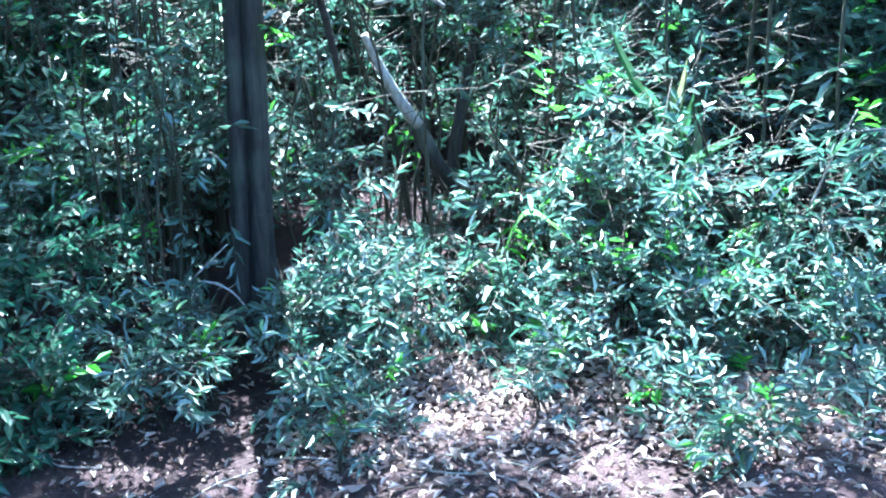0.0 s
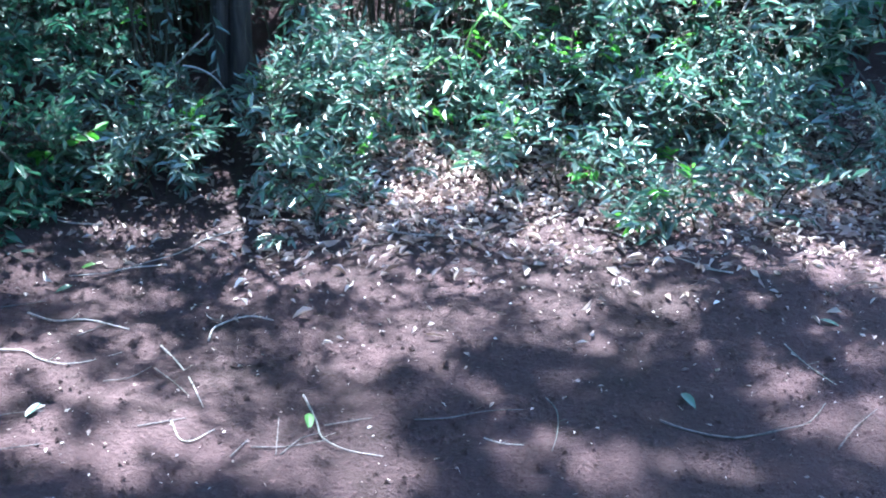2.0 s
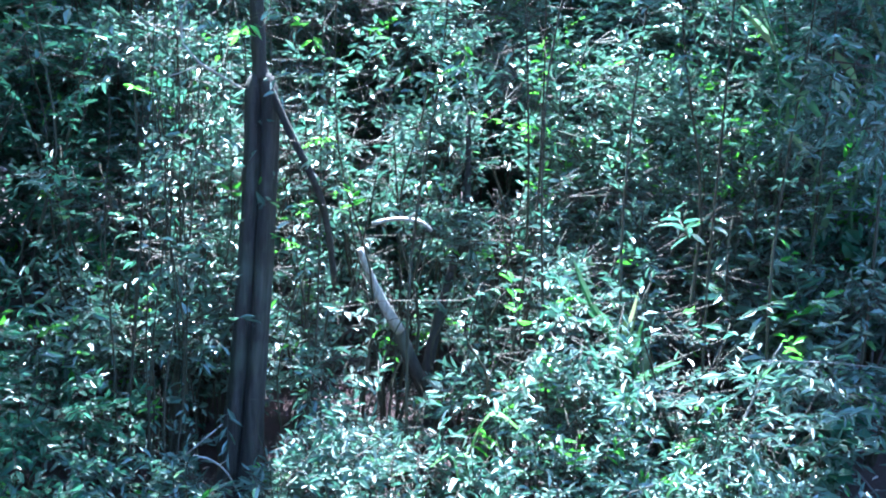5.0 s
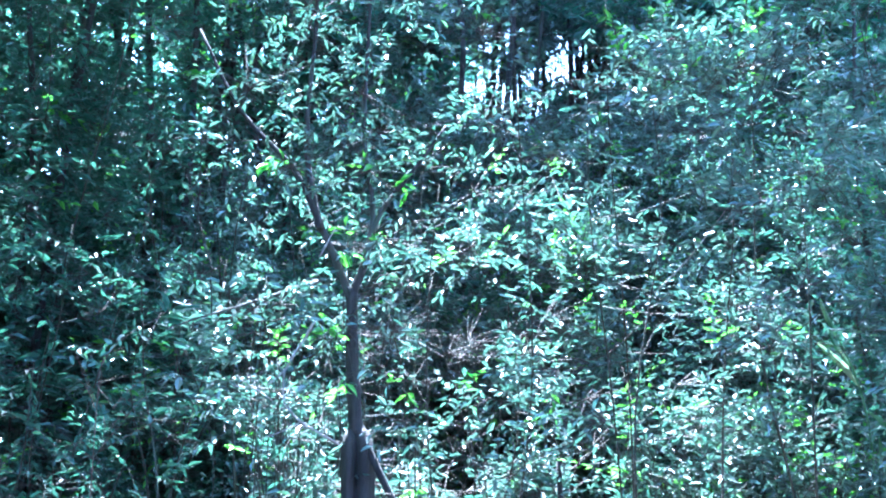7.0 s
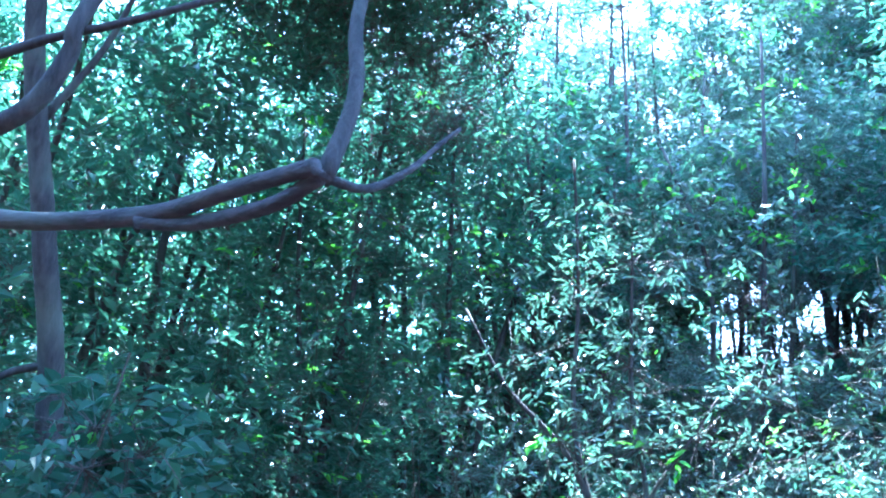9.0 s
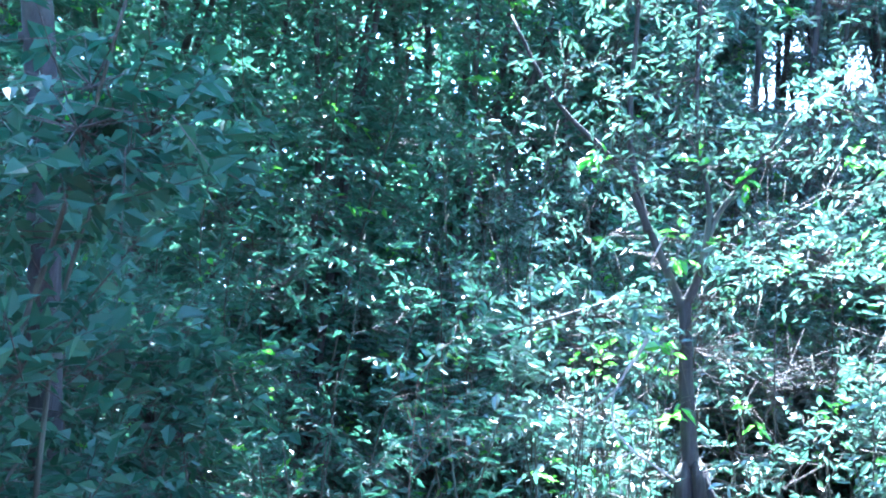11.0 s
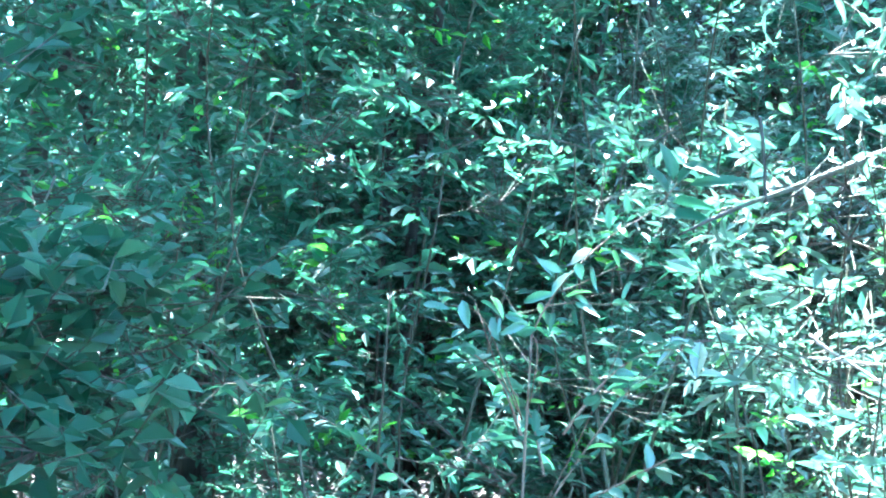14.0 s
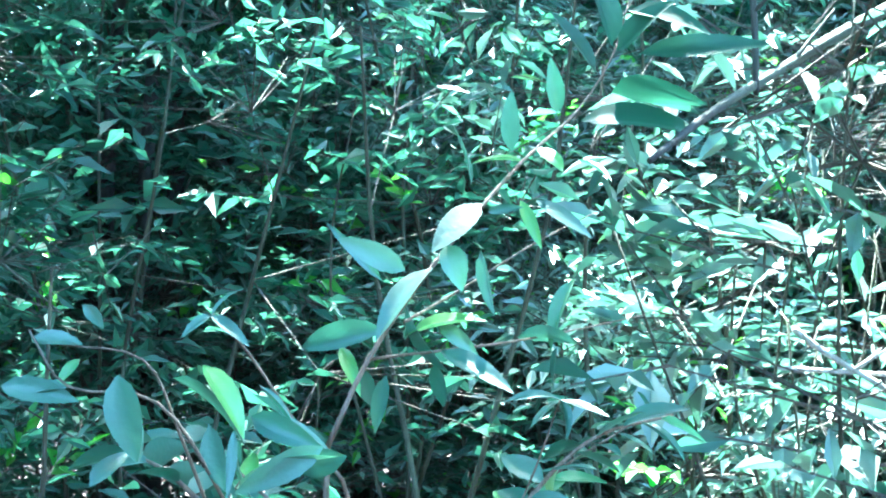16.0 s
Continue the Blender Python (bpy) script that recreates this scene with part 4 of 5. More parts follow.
# the big strap-shaped leaf that bends over in the sun
def strap_plant():
    x, y = 0.11, 4.12
    z = float(ground_z(x, y)) - 0.02
    top = thing("broadleaf_herb", (x, y, z), "broad strap-leaved herb with one arching sunlit leaf", "plant")
    for k, (tip, top_z, w) in enumerate((((0.27, -0.02, 0.385), 0.50, 0.03), ((-0.12, -0.04, 0.30), 0.34, 0.016), ((0.1, 0.1, 0.26), 0.32, 0.015), ((-0.05, -0.14, 0.24), 0.27, 0.014), ((0.16, -0.1, 0.2), 0.26, 0.015))):
        line = bend([(0, 0, 0), (tip[0] * 0.12, tip[1] * 0.2, top_z * 0.7), (tip[0] * 0.42, tip[1] * 0.5, top_z), tip], 18)
        tan = unit(np.gradient(line, axis=0))
        side = unit(np.cross(tan, (0, 0, 1.0)))
        up = np.cross(side, tan)
        s = np.linspace(0, 1, len(line))
        wd = w * np.where(s < 0.35, 0.12 + 0.5 * s, np.sin(np.pi * np.clip((s - 0.2) / 0.8, 0, 1)) ** 0.6)[:, None]
        v = np.stack([line - side * wd + up * wd * 0.25, line, line + side * wd + up * wd * 0.25], 1).reshape(-1, 3)
        f = [(i * 3 + j, i * 3 + j + 1, i * 3 + j + 4, i * 3 + j + 3) for i in range(len(line) - 1) for j in (0, 1)]
        part("leaf", mesh_of("leaf", v, f, NEAR, True), top)


strap_plant()

# ---- the thicket ----
PLANTS = "plants of the thicket"
LIT = "dense green shrub with small glossy lance-shaped leaves, sunlit"
SHADE = "dense green shrub in deep shade, leaves toned dark for it"
LOW = "low leafy seedling rising from the leaf litter"
rng = np.random.default_rng(21)
# low plants along the edge of the bare soil
for i in range(80):
    x = rng.uniform(-1.6, 1.35)
    y = rng.uniform(3.8, 4.4) - (0.45 * rng.uniform(0, 1) if x < -0.25 else 0.1 * (x > 0.55))
    h = rng.uniform(0.2, 0.5) + (0.25 if y > 4 else 0)
    if x < -0.2 and i % 3 == 0 or x < -0.85 and i % 2 == 0:
        continue
    shrub("seedling", (x, y), h, 0.2, LOW, "seedling", "seedlings at the edge", 100 + i, 3, 34, 8, 0.058, 0.29, 0.25, r0=0.004, twig=0.1, fresh=0.03, tilt=0.7)
slim = thing("slim_tree", (-2.165, 3.0, float(ground_z(-2.2, 3.0)) - 0.04), "slim grey tree leaning out of the bushes", "tree")
part("trunk", tube_mesh("trunk", [limb([(0, 0, 0), (0.03, -0.15, 1.2), (0.04, -0.454, 2.54), (0.06, -0.65, 2.98), (0.06, -0.9, 3.7), (0.2, -1.0, 4.6)], 0.046, 0.026, 40, 14, 0.03, 951)], BARK_DARK), slim)
part("limb", tube_mesh("limb", [limb([(0.05, -0.5, 2.64), (-0.1, -0.52, 2.6), (-0.26, -0.56, 2.45), (-0.4, -0.6, 2.24)], 0.013, 0.006, 16, 8, 0.06, 952)], BARK), slim)
part("limb", tube_mesh("limb", [limb([(0.06, -0.75, 3.3), (0.2, -0.7, 3.6), (0.34, -0.72, 4.0)], 0.014, 0.006, 16, 8, 0.06, 953)], BARK), slim)
# the near bushes' shade comes partly from the darkened leaf colour
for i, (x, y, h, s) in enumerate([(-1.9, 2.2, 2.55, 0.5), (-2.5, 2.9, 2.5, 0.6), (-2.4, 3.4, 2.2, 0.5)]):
    shrub("broad_leaved_bush", (x, y), h, s, "bush with broad rounded leaves toned dark as in shade, some yellow-green", "shrub", PLANTS, 960 + i, 4, 620, 8, 0.058, 0.6, 0.1, twig=0.16, material=BROAD, fresh=0.006, tilt=0.8)
# sunlit wall of shrubs
for i, (x, y, h, s, c) in enumerate([(-0.35, 4.45, 1.1, 0.42, 300), (0.15, 4.45, 1.05, 0.42, 320), (0.6, 4.4, 1.0, 0.42, 320), (1.0, 4.45, 1.0, 0.4, 300), (0.4, 4.95, 1.35, 0.5, 380), (-0.2, 4.95, 1.4, 0.5, 380),
                                      (1.3, 4.95, 1.35, 0.45, 330), (0.85, 5.0, 1.4, 0.5, 380), (-1.05, 5.0, 1.55, 0.45, 240), (-1.3, 4.5, 1.4, 0.4, 150),
                                      (-1.2, 5.6, 2.3, 0.5, 300), (-1.35, 5.2, 2.2, 0.4, 240), (-1.05, 4.9, 2.1, 0.36, 200), (-1.3, 6.3, 3.2, 0.6, 360), (2.1, 6.4, 3.0, 0.6, 300),
                                      (-1.6, 6.3, 2.9, 0.5, 300), (-1.9, 6.7, 3.3, 0.5, 300), (-2.4, 7.0, 3.7, 0.5, 300), (-1.6, 7.1, 3.7, 0.5, 320), (-2.1, 7.7, 4.3, 0.6, 340), (-1.5, 8.6, 5.6, 0.9, 480)]):
    shrub("shrub", (x, y), h, s, LIT, "shrub", PLANTS, 200 + i, 3, int(c * (1 if h < 2 else 0.85)), 9, 0.059, 0.33, 0.1, twig=0.2, full=0.9, tilt=0.75, r0=0.009, simple=y > 5.5)
# tall slender shrubs whose leafy tops stand in the sun above the open stems and shade the soil
for i, (x, y, h) in enumerate([(-0.38, 4.42, 3.4), (-0.1, 4.3, 3.5), (0.2, 4.5, 3.6), (0.48, 4.3, 3.5), (0.78, 4.45, 3.6), (1.05, 4.3, 3.4), (1.34, 4.45, 3.6), (1.62, 4.35, 3.4), (0.32, 4.7, 3.9), (0.95, 4.75, 3.9), (1.5, 4.75, 3.9)]):
    shrub("tall_shrub", (x, y), h, 0.32, "tall slender shrub with glossy leaves on its upper stems, sunlit", "shrub", PLANTS, 1500 + i, 1, 210, 9, 0.056, 0.33, 0.5, twig=0.18, tilt=0.8, r0=0.008, fresh=0.03, shape=0.3)
# the bank of shrubs rising away from the path, row behind row
for i, (y, h, n) in enumerate([(4.75, 1.15, 7), (5.15, 1.55, 7), (5.6, 2.0, 7), (6.1, 2.5, 7), (6.6, 3.0, 7), (7.2, 3.6, 7), (7.9, 4.3, 7), (8.8, 5.2, 6), (9.9, 6.2, 6)]):
    for k in range(n):
        x = -1.05 + 0.2 * (i % 2) + (2.8 + 0.12 * i) * k / (n - 1) + rng.uniform(-0.1, 0.1)
        shrub("shrub", (x, y + rng.uniform(-0.12, 0.12)), h * rng.uniform(0.82, 1.1), 0.4 + 0.04 * i, LIT, "shrub", PLANTS, 1200 + 10 * i + k, 2, 210 + 10 * i, 9, 0.06, 0.33, max(0.3, 1 - 0.9 / h), twig=0.2, tilt=0.75, r0=0.009, fresh=0.04, simple=y > 5.5)
for i, (x, y, h) in enumerate([(-0.48, 4.7, 2.3), (-0.2, 4.85, 2.15), (-0.62, 4.95, 2.5)]):
    shrub("shrub", (x, y), h, 0.36, LIT, "shrub", PLANTS, 1330 + i, 2, 260, 9, 0.064, 0.34, 0.55, twig=0.17, tilt=0.7, r0=0.008, fresh=0.05)
shrub("shrub", (-1.14, 4.05), 2.25, 0.28, LIT, "shrub", PLANTS, 290, 2, 70, 8, 0.055, 0.34, 0.55, twig=0.16, r0=0.006, tilt=0.75)
shrub("shrub", (-0.98, 4.4), 1.95, 0.3, LIT, "shrub", PLANTS, 291, 4, 130, 9, 0.062, 0.34, 0.4, twig=0.16, r0=0.006, tilt=0.7, fresh=0.08)
# shaded side: the shade is also put into the leaf colour
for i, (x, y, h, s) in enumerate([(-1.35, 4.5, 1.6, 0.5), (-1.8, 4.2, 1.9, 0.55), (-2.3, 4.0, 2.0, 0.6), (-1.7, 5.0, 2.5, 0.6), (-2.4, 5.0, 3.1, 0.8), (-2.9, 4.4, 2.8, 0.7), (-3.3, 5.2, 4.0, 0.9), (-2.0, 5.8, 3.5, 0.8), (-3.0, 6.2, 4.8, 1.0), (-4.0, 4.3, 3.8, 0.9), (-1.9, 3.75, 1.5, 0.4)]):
    shrub("shrub", (x, y), h, s, SHADE, "shrub", PLANTS, 300 + i, 3, int((240 if y < 4.7 else 150) * h * s), 9, 0.056 if y < 4.7 else 0.066, 0.36, 0.08, twig=0.2, material=SHADE_GREEN, full=0.9, tilt=0.75, r0=0.009, simple=y > 4.7)
# larger-leaved sunlit shrubs low down, and the dim corner beside them
for i, (x, y, h, s) in enumerate([(1.15, 4.7, 1.4, 0.34), (1.5, 4.72, 1.5, 0.34), (1.82, 4.85, 1.6, 0.32), (0.72, 4.25, 0.72, 0.32), (0.3, 4.3, 0.75, 0.3), (-0.3, 4.25, 0.75, 0.28), (1.1, 4.15, 0.66, 0.3), (1.4, 4.25, 0.75, 0.28)]):
    shrub("shrub", (x, y), h, s, "bright shrub with long narrow leaves in the sun", "shrub", PLANTS, 350 + i, 4, 90 if i < 3 else 120, 9, 0.115 if i < 3 else 0.078, 0.24, 0.15, twig=0.18, tilt=0.6, r0=0.006, fresh=0.06)
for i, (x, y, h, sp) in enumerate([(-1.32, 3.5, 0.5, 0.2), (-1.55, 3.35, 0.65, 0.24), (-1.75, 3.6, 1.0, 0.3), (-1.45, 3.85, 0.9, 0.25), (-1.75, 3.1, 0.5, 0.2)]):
    shrub("shrub", (x, y), h, sp, SHADE, "shrub", PLANTS, 1400 + i, 4, 130, 8, 0.055, 0.42, 0.05, twig=0.12, material=SHADE_GREEN, tilt=0.75, r0=0.005)
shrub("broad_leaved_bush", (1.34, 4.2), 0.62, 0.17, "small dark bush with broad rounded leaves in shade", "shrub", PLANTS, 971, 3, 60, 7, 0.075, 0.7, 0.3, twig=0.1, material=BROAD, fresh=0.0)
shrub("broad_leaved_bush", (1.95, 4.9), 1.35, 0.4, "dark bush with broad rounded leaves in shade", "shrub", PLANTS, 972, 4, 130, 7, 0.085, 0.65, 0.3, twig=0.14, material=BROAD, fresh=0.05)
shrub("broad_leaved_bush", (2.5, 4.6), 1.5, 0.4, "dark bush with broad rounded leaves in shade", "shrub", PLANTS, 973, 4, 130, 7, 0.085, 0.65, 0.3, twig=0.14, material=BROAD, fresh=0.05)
# bushes added to shade the dim corner, in the darkened leaf colour
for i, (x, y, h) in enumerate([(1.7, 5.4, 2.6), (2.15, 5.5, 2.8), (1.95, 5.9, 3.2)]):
    shrub("shrub", (x, y), h, 0.4, SHADE, "shrub", PLANTS, 1900 + i, 3, 260, 9, 0.065, 0.4, 0.4, twig=0.2, material=SHADE_GREEN, tilt=0.75, r0=0.009, simple=True)
shrub("tree", (1.85, 6.0), 5.0, 0.7, "dark-stemmed tree standing in the dim corner", "tree", "", 974, 1, 110, 9, 0.07, 0.4, 0.5, r0=0.035, twig=0.28, material=SHADE_GREEN, wood=BARK)
for i, (x, y) in enumerate([(0.78, 3.36), (0.86, 3.3), (0.72, 3.45), (0.2, 3.55), (-0.35, 3.3), (1.15, 3.5), (0.45, 3.6), (1.5, 3.85), (1.7, 3.72), (1.9, 3.8), (1.62, 3.55), (2.1, 3.6)]):
    shrub("seedling", (x, y), 0.26, 0.15, LOW, "seedling", "seedlings at the edge", 180 + i, 3, 26, 7, 0.056, 0.3, 0.3, r0=0.004, twig=0.1, fresh=0.03)
for k in range(14):
    x, y = rng.uniform(1.3, 2.1), rng.uniform(4.0, 4.9)
    g = float(ground_z(x, y))
    a, ln, up = rng.uniform(-0.5, 0.5) + (np.pi if k % 2 else 0), rng.uniform(0.3, 0.7), rng.uniform(0.02, 0.3)
    stick([(x, y, g), (x + math.cos(a) * ln * 0.5, y + math.sin(a) * ln * 0.4, g + up * 0.7), (x + math.cos(a) * ln, y + math.sin(a) * ln * 0.7, g + up)], 0.004, 0.002, "thin grey dead stick lying in the dim corner", 640 + k, "fallen_stick", BARK_PALE)


def cane(x, y, h, seed):
    """A green cane with a few long upright blades."""
    r = np.random.default_rng(seed)
    z = float(ground_z(x, y)) - 0.03
    top = thing("cane", (x, y, z), "slender yellow-green cane with long upright leaves", "plant", "canes")
    line = bend([(0, 0, 0), (0.01, 0, h * 0.4), (r.normal(0, 0.04), 0.02, h * 0.8), (r.normal(0, 0.08), 0.0, h)], 16)
    part("stem", tube_mesh("stem", [tube(line, np.linspace(0.009, 0.004, len(line)), 8, 0.03, seed)], GRASS), top)
    k = 7
    p = line[np.linspace(5, len(line) - 2, k).astype(int)]
    d = unit(np.stack([r.normal(0, 0.5, k), r.normal(0, 0.4, k), np.full(k, 0.9)], 1))
    part("foliage", blades("foliage", p, d, unit(r.normal(0, 1, (k, 3)) + (0, -0.6, 0.2)), r.uniform(0.18, 0.34, k), r.uniform(0.015, 0.026, k), GRASS, droop=0.25), top, kind="stuff")


for k, (x, y, h) in enumerate([(0.72, 4.35, 0.8), (0.80, 4.42, 0.75), (1.75, 4.75, 1.9), (1.85, 4.85, 2.2), (1.45, 4.95, 2.1), (2.05, 5.0, 2.0), (1.58, 4.7, 1.6)]):
    cane(x, y, h, 810 + k)
# a bright young shoot beside the leaning stick
shoot = thing("young_shoot", (-0.96, 4.2, float(ground_z(-0.96, 4.2)) - 0.02), "young shoot topped with bright yellow-green leaves", "plant")
z0 = shoot.location.z
part("stem", tube_mesh("stem", [limb([(0, 0, 0), (0.02, -0.02, 0.8), (-0.01, -0.04, 1.5), (-0.03, -0.05, 2.08 - z0)], 0.004, 0.002, 18, 7, 0.05, 1811)], STEM), shoot)
for k in range(9):
    a = 2.4 * k
    d = unit(np.array([[math.cos(a), 0.6 * math.sin(a), 0.75 - 0.12 * k]]))
    part("leaf", blades("leaf", np.array([[-0.03, -0.05, 2.08 - z0 - 0.012 * k]]), d, np.array([[0.1, -0.7, 0.6]]), [0.07 - 0.002 * k], [0.026], FRESH), shoot)
# slender grey sapling stem at the edge of the bushes
pole = thing("thin_sapling", (-2.15, 2.1, float(ground_z(-2.15, 2.1)) - 0.03), "thin pale upright sapling stem before dark bushes", "tree")
z0 = pole.location.z
part("trunk", tube_mesh("trunk", [limb([(0, 0, 0), (-0.02, 0, 0.8), (-0.07, 0, 1.78 - z0), (-0.147, 0, 2.2 - z0), (-0.2, 0, 2.51 - z0), (-0.26, 0.02, 3.0), (-0.3, 0.1, 3.6)], 0.011, 0.006, 30, 8, 0.05, 1821)], BARK_PALE), pole)
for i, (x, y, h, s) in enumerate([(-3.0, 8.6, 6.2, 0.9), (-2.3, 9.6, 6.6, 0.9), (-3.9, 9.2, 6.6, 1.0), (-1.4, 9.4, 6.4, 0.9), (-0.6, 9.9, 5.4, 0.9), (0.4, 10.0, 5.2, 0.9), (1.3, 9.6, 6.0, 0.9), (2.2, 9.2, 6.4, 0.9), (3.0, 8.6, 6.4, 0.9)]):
    shrub("undergrowth_bush", (x, y), h, s, "dense tall bush closing the view behind the thicket", "shrub", "undergrowth behind", 1850 + i, 3, 520, 8, 0.11, 0.45, 0.1, twig=0.36, material=SHADE_GREEN, simple=True, tilt=0.8, r0=0.02, shape=0.3)
for i, (x, y, h) in enumerate([(-0.92, 4.35, 1.35), (-1.08, 4.55, 1.55), (-0.85, 4.7, 1.6), (-1.02, 4.3, 2.2), (-0.84, 4.42, 2.05), (-0.55, 4.45, 2.2), (-0.9, 4.75, 2.5)]):
    shrub("shrub", (x, y), h, 0.3, LIT, "shrub", PLANTS, 1880 + i, 3, 150, 9, 0.058, 0.34, 0.35, twig=0.16, r0=0.006, tilt=0.75, fresh=0.03)
for i, (x, y, h) in enumerate([(-1.06, 4.12, 2.4), (-0.98, 4.0, 2.35), (-1.02, 4.32, 2.5)]):
    shrub("shrub", (x, y), h, 0.17, LIT, "shrub", PLANTS, 1895 + i, 3, 130, 8, 0.062, 0.36, 0.68, twig=0.14, r0=0.005, tilt=0.8, fresh=0.015)
for i, (x, y, h) in enumerate([(-0.85, 5.65, 1.1), (-0.55, 5.6, 1.0), (-0.28, 5.7, 1.05), (0.0, 5.6, 1.0), (0.25, 5.65, 1.1)]):
    shrub("shrub", (x, y), h, 0.3, LIT, "shrub", PLANTS, 1910 + i, 4, 170, 8, 0.06, 0.34, 0.1, twig=0.16, r0=0.006, tilt=0.75, fresh=0.03)
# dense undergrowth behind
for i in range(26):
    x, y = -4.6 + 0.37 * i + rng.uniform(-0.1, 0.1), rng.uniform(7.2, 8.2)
    shrub("undergrowth_bush", (x, y), rng.uniform(2.0, 3.1), 0.8, "dark leafy undergrowth bush behind the thicket", "shrub", "undergrowth behind", 500 + i, 3, 330, 8, 0.085, 0.42, 0.02, twig=0.28, material=SHADE_GREEN, simple=True, tilt=0.8, r0=0.009, shape=0.4)
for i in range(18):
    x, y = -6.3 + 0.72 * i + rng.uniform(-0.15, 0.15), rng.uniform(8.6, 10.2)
    shrub("undergrowth_bush", (x, y), rng.uniform(3.4, 4.4), 1.2, "dark leafy undergrowth bush behind the thicket", "shrub", "undergrowth behind", 560 + i, 3, 420, 8, 0.14, 0.45, 0.02, twig=0.42, material=SHADE_GREEN, simple=True, tilt=0.8, r0=0.012, shape=0.3)


def woodland():
    """The wood that closes the place all round."""
    r = np.random.default_rng(91)
    n = 120000
    a = r.uniform(0, 2 * np.pi, n)
    dist = r.uniform(17, 24, n)
    dist = np.where(np.cos(a) < 0.2, dist * 0.6, dist)
    x, y = np.sin(a) * dist, 2 + np.cos(a) * dist
    top = 6.4 + 1.4 * np.sin(5 * a + 1) + 1.2 * np.sin(13 * a) + np.where(a > np.pi, 2.0, 0.0)
    top = np.where((np.abs(x) < 4) & (y > 0), np.minimum(top, 7.0), top)
    top = np.where((x < -1) & (y > 4), top + 5.0, top)
    z = ground_z(x, np.minimum(y, 30)) + r.uniform(0.0, 1.0, n) ** 0.9 * top
    d = unit(r.normal(0, 1, (n, 3)))
    nrm = unit(np.array((0, 0, 1.0)) + r.normal(0, 0.7, (n, 3)))
    ln = r.uniform(0.25, 0.6, n)
    ob = new("woodland", blades("woodland", np.stack([x, y, z], 1), d, nrm, ln, ln * 0.5, SHADE_GREEN, simple=True))
    tagged(ob, "dense dark green wood closing the view", "woodland", kind="stuff")


woodland()
# canopy trees behind; those at either side take the shade-darkened leaf colour
TREE = "broad leafy tree behind the thicket"
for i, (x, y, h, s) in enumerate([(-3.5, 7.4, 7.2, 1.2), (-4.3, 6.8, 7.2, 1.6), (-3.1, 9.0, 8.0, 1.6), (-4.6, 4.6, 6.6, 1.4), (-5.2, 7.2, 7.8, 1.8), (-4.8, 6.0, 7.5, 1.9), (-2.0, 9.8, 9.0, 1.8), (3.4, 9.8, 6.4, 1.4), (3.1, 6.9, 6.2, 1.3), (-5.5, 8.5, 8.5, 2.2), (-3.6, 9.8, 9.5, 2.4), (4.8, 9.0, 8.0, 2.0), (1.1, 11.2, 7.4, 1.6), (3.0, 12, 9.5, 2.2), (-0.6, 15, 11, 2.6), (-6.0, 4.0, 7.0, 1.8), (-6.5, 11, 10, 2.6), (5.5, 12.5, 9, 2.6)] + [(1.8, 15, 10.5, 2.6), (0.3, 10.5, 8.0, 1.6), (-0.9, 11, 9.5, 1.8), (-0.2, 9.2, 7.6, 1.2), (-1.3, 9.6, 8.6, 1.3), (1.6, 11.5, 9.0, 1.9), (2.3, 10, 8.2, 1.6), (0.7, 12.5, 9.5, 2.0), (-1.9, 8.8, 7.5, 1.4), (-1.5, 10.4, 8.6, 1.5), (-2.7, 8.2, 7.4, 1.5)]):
    shrub("tree", (x, y), h, s, TREE, "tree", "trees behind", 400 + i, 4, int(98 * h * s), 10, 0.105, 0.42, 0.12, r0=0.05, twig=0.36, material=SHADE_GREEN if x < -1.5 or x > 2.2 else GREEN, wood=BARK, simple=True, full=0.95, shape=0.4, tilt=0.8)


for i, (x, y, h, s) in enumerate([(1.0, 12.6, 13.0, 1.5), (2.6, 11.4, 12.0, 1.6), (4.0, 10.4, 11.0, 1.6), (-0.4, 13.4, 13.5, 1.7), (2.4, 13.8, 14.0, 1.8), (-1.9, 12.6, 13.0, 1.7), (4.6, 13.0, 13.5, 1.9), (1.7, 12.0, 11.0, 1.3), (3.4, 12.4, 12.5, 1.6)]):
    shrub("tree", (x, y), h, s, "tall leafy tree standing far back against the sky", "tree", "trees behind", 1600 + i, 4, int(120 * h * s), 10, 0.105, 0.42, 0.35, r0=0.05, twig=0.36, material=GREEN, wood=BARK, simple=True, full=0.95, shape=0.25, tilt=0.8)


# ---- the waxy-leaved sapling that the camera ends beside ----
def leaf_from(parent, base, tip, wide, seed, origin, kinds):
    """One leaf from its base to its tip, facing up and a little to the open side."""
    r = np.random.default_rng(seed)
    a, b = np.array(base) - np.array(origin), np.array(tip) - np.array(origin)
    ln = float(np.linalg.norm(b - a))
    way = (b - a) / ln
    up = np.array((0.05, -0.6, 0.75)) + r.normal(0, 0.5, 3)
    x = unit(np.cross(way, up))
    z = np.cross(x, way)
    lf = part("leaf", kinds[seed % 6], parent)
    k = ln / 0.05
    w = ln * wide / (0.021 + 0.003 * (seed % 6 % 3))
    lf.matrix_basis = Matrix(((x[0] * w, way[0] * k, z[0] * k, a[0]), (x[1] * w, way[1] * k, z[1] * k, a[1]), (x[2] * w, way[2] * k, z[2] * k, a[2]), (0, 0, 0, 1)))


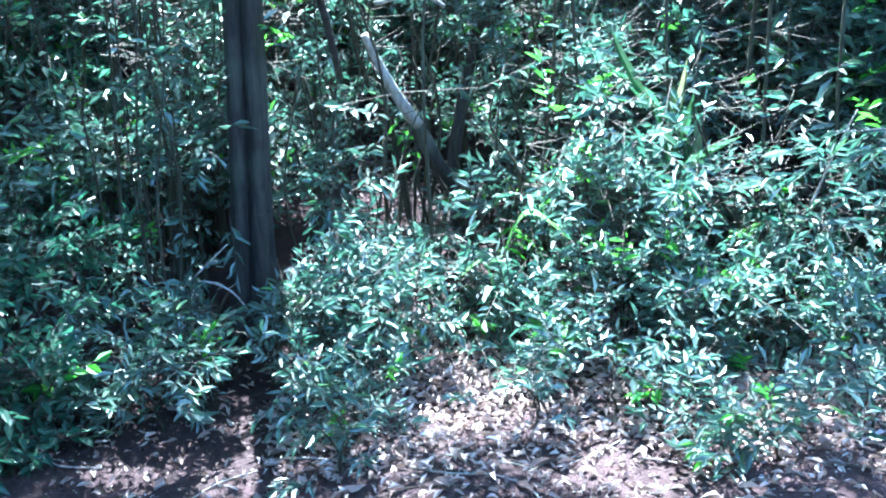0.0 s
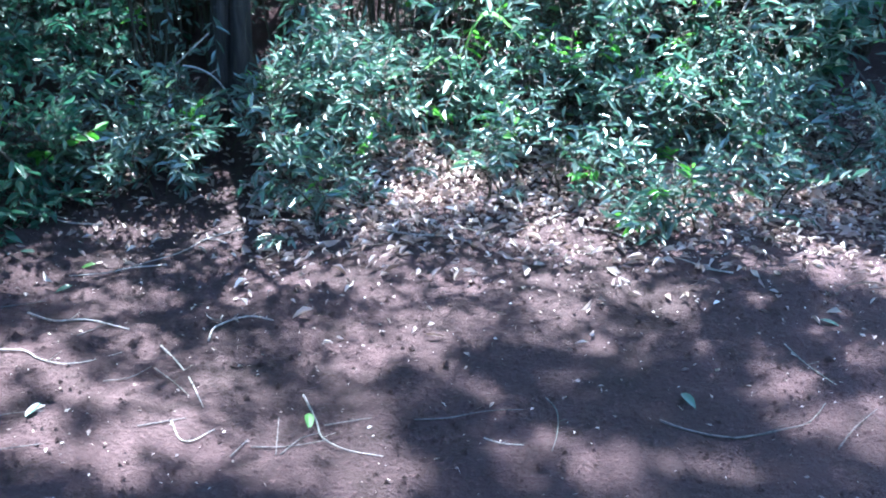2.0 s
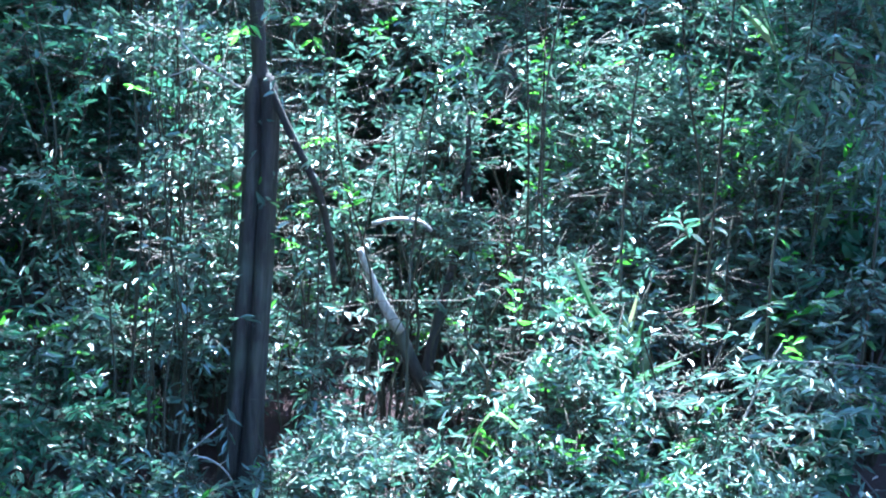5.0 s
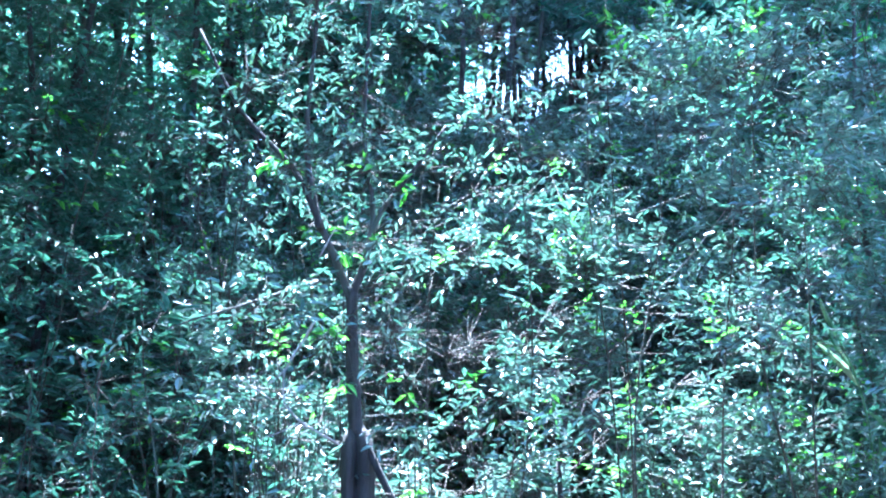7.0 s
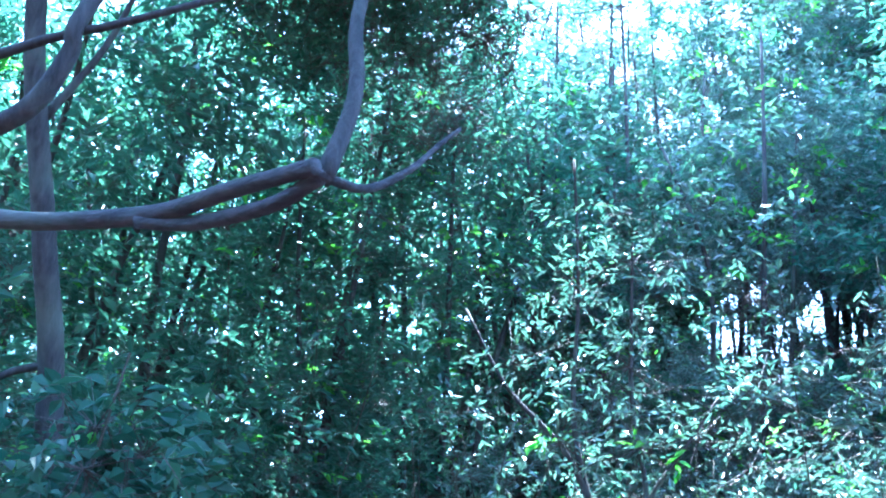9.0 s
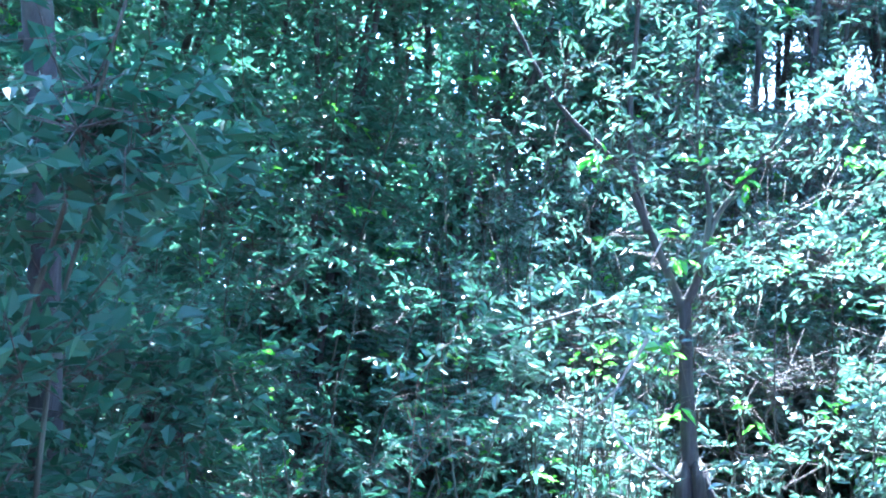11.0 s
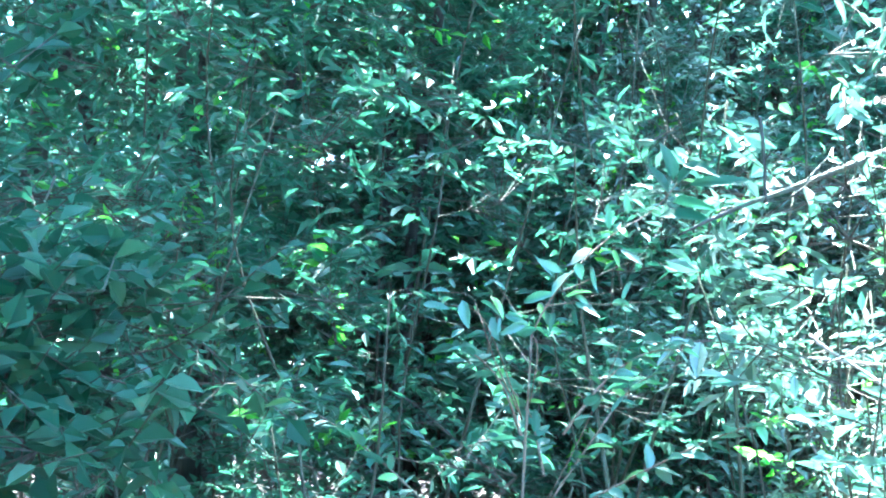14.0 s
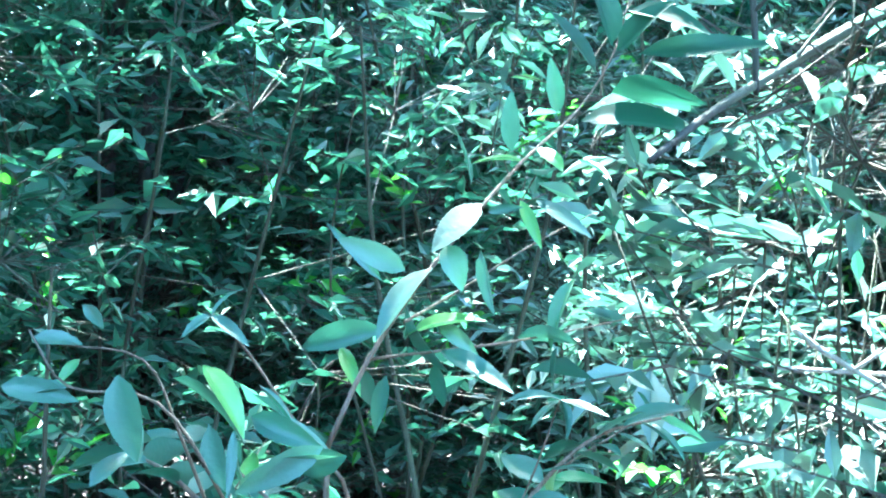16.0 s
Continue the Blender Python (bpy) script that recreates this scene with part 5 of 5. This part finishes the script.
def sapling():
    x, y = -1.46, 3.62
    z = float(ground_z(x, y)) - 0.03
    o = (x, y, z)
    top = thing("waxy_leaved_sapling", o, "young sapling with waxy pointed leaves on reddish twigs", "shrub")
    main = bend([(0, 0, 0), (0.03, -0.02, 0.6), (0.0, -0.05, 1.2), (0.02, -0.11, 1.65), (-1.431 - x, 3.5 - y, 1.887 - z)], 24)
    part("stem", tube_mesh("stem", [tube(main, np.linspace(0.005, 0.0015, len(main)), 8, 0.05, 71)], STEM_RED), top)

    def twig(points, r0, seed):
        line = bend(points, 18) - np.array(o)
        return part("branch", tube_mesh("branch", [tube(line, np.linspace(r0, r0 * 0.45, len(line)), 6, 0.06, seed)], STEM_RED), top)
    upper = twig([(-1.431, 3.5, 1.887), (-1.414, 3.51, 1.928), (-1.386, 3.53, 1.974), (-1.352, 3.6, 2.03), (-1.331, 3.72, 2.075), (-1.311, 3.8, 2.127), (-1.30, 3.83, 2.174)], 0.0014, 75)
    side = twig([(-1.399, 3.52, 1.945), (-1.378, 3.55, 1.96), (-1.344, 3.6, 1.986), (-1.317, 3.66, 2.005)], 0.0009, 76)
    low = twig([(-1.417, 3.52, 1.927), (-1.383, 3.53, 1.931), (-1.355, 3.58, 1.933), (-1.319, 3.62, 1.939), (-1.287, 3.7, 1.944)], 0.0009, 77)
    front = twig([(-1.43, 3.5, 1.80), (-1.409, 3.46, 1.87), (-1.426, 3.45, 1.899), (-1.446, 3.44, 1.933), (-1.459, 3.43, 1.951)], 0.001, 78)
    near = twig([(-1.44, 3.5, 1.78), (-1.457, 3.44, 1.872), (-1.483, 3.43, 1.914), (-1.518, 3.42, 1.921), (-1.536, 3.42, 1.944)], 0.001, 79)
    count = 1700

    def leaves_on(branch, kinds, wider, *leaves):
        nonlocal count
        for base, tip, wide in leaves:
            count += 1
            leaf_from(branch, base, tip, wide * wider, count, o, kinds)
    leaves_on(upper, LEAVES, 1.0,
              ((-1.362, 3.519, 2.002), (-1.38, 3.499, 1.983), 0.50), ((-1.386, 3.526, 1.971), (-1.412, 3.507, 1.946), 0.42), ((-1.377, 3.513, 1.982), (-1.368, 3.504, 1.965), 0.62),
              ((-1.366, 3.547, 1.98), (-1.363, 3.554, 1.95), 0.28), ((-1.403, 3.541, 1.955), (-1.392, 3.524, 1.921), 0.42), ((-1.413, 3.531, 1.965), (-1.435, 3.518, 1.991), 0.16),
              ((-1.398, 3.517, 1.97), (-1.421, 3.496, 1.984), 0.36), ((-1.408, 3.519, 1.941), (-1.457, 3.531, 1.935), 0.26))
    leaves_on(upper, LEAVES, 1.0,
              ((-1.351, 3.604, 2.03), (-1.375, 3.596, 2.036), 0.25), ((-1.341, 3.586, 2.036), (-1.328, 3.574, 2.025), 0.60), ((-1.35, 3.613, 2.028), (-1.326, 3.589, 2.019), 0.16),
              ((-1.377, 3.582, 2.016), (-1.382, 3.582, 2.047), 0.50), ((-1.356, 3.591, 2.035), (-1.358, 3.588, 2.065), 0.42), ((-1.333, 3.599, 2.056), (-1.333, 3.588, 2.081), 0.35),
              ((-1.365, 3.60, 2.015), (-1.357, 3.60, 2.007), 0.70), ((-1.371, 3.6, 2.003), (-1.353, 3.592, 2.005), 0.30))
    # leaves at the twig's top: their shade is put into the colour
    leaves_on(upper, SHADED_LEAVES, 1.3,
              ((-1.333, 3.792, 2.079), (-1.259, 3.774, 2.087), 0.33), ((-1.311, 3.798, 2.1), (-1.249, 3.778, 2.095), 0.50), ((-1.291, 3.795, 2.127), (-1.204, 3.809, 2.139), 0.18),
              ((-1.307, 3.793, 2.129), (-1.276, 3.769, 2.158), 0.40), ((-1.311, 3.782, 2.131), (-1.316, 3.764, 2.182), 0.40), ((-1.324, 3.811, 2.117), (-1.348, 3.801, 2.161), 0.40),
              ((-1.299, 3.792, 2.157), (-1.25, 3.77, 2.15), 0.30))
    leaves_on(side, LEAVES, 1.0,
              ((-1.353, 3.602, 2.009), (-1.341, 3.589, 1.986), 0.25), ((-1.346, 3.616, 2.01), (-1.316, 3.614, 1.993), 0.34), ((-1.322, 3.62, 2.032), (-1.304, 3.603, 2.025), 0.40),
              ((-1.323, 3.597, 1.966), (-1.339, 3.58, 1.937), 0.32))
    leaves_on(low, LEAVES, 1.0,
              ((-1.427, 3.543, 1.921), (-1.423, 3.55, 1.901), 0.45), ((-1.437, 3.542, 1.931), (-1.424, 3.525, 1.916), 0.30), ((-1.408, 3.522, 1.919), (-1.415, 3.522, 1.893), 0.34),
              ((-1.387, 3.539, 1.924), (-1.387, 3.548, 1.902), 0.45), ((-1.403, 3.545, 1.937), (-1.368, 3.524, 1.952), 0.42), ((-1.385, 3.534, 1.942), (-1.366, 3.536, 1.932), 0.42),
              ((-1.383, 3.53, 1.931), (-1.348, 3.512, 1.918), 0.30), ((-1.354, 3.599, 1.934), (-1.317, 3.578, 1.941), 0.25), ((-1.334, 3.617, 1.928), (-1.34, 3.627, 1.905), 0.40))
    leaves_on(front, LEAVES, 1.0,
              ((-1.406, 3.412, 1.901), (-1.433, 3.397, 1.886), 0.33), ((-1.443, 3.441, 1.921), (-1.423, 3.44, 1.904), 0.32), ((-1.455, 3.419, 1.951), (-1.462, 3.408, 1.946), 0.35),
              ((-1.454, 3.417, 1.951), (-1.437, 3.41, 1.942), 0.30), ((-1.452, 3.412, 1.951), (-1.446, 3.415, 1.963), 0.35), ((-1.438, 3.439, 1.91), (-1.414, 3.453, 1.896), 0.25),
              ((-1.442, 3.411, 1.906), (-1.438, 3.397, 1.886), 0.18), ((-1.403, 3.435, 1.894), (-1.434, 3.443, 1.887), 0.40), ((-1.473, 3.423, 1.925), (-1.437, 3.42, 1.911), 0.40))
    leaves_on(near, LEAVES, 1.0,
              ((-1.507, 3.435, 1.92), (-1.486, 3.421, 1.896), 0.38), ((-1.521, 3.424, 1.92), (-1.554, 3.429, 1.92), 0.22), ((-1.469, 3.446, 1.9), (-1.451, 3.425, 1.881), 0.38),
              ((-1.55, 3.446, 1.943), (-1.536, 3.459, 1.937), 0.40), ((-1.528, 3.449, 1.954), (-1.521, 3.455, 1.944), 0.50), ((-1.511, 3.426, 1.879), (-1.502, 3.439, 1.894), 0.40))
    spray = twig([(-1.44, 3.5, 1.78), (-1.46, 3.45, 1.85), (-1.475, 3.435, 1.9), (-1.49, 3.43, 1.932), (-1.535, 3.44, 1.937)], 0.001, 80)
    leaves_on(spray, LEAVES, 1.05,
              ((-1.497, 3.422, 1.926), (-1.487, 3.414, 1.895), 0.45), ((-1.458, 3.418, 1.931), (-1.435, 3.41, 1.913), 0.40), ((-1.553, 3.427, 1.92), (-1.518, 3.419, 1.918), 0.30),
              ((-1.456, 3.42, 1.907), (-1.448, 3.412, 1.885), 0.35), ((-1.442, 3.417, 1.882), (-1.407, 3.409, 1.904), 0.40), ((-1.441, 3.427, 1.91), (-1.414, 3.419, 1.902), 0.35),
              ((-1.549, 3.443, 1.939), (-1.524, 3.435, 1.94), 0.35), ((-1.452, 3.439, 1.902), (-1.451, 3.431, 1.878), 0.20), ((-1.523, 3.438, 1.931), (-1.529, 3.43, 1.922), 0.50))
    star = twig([(-1.46, 3.6, 1.62), (-1.4, 3.61, 1.74), (-1.35, 3.6, 1.85), (-1.331, 3.6, 1.901)], 0.001, 81)
    leaves_on(star, LEAVES, 1.0,
              ((-1.331, 3.6, 1.901), (-1.306, 3.59, 1.897), 0.3), ((-1.331, 3.6, 1.901), (-1.356, 3.59, 1.906), 0.3), ((-1.331, 3.6, 1.901), (-1.322, 3.59, 1.882), 0.35),
              ((-1.331, 3.6, 1.901), (-1.346, 3.59, 1.89), 0.35))
    # further twigs lower down, leaves in turn on either side
    for k, pts in enumerate([
            [(-1.44, 3.60, 1.70), (-1.50, 3.70, 1.78), (-1.57, 3.74, 1.83), (-1.64, 3.78, 1.85)],
            [(-1.46, 3.60, 1.62), (-1.40, 3.68, 1.74), (-1.36, 3.76, 1.82), (-1.30, 3.82, 1.86)],
            [(-1.46, 3.60, 1.62), (-1.30, 3.66, 1.72), (-1.18, 3.70, 1.78), (-1.08, 3.76, 1.80)],
            [(-1.48, 3.64, 1.5), (-1.62, 3.58, 1.66), (-1.74, 3.58, 1.74), (-1.86, 3.62, 1.78)],
            [(-1.40, 3.55, 1.76), (-1.36, 3.60, 1.83), (-1.32, 3.66, 1.87), (-1.27, 3.72, 1.88)],
            [(-1.44, 3.52, 1.74), (-1.48, 3.53, 1.82), (-1.53, 3.55, 1.86), (-1.58, 3.58, 1.87)]]):
        leafy_branch(top, pts, 700 + k, origin=o, size=0.7)


sapling()
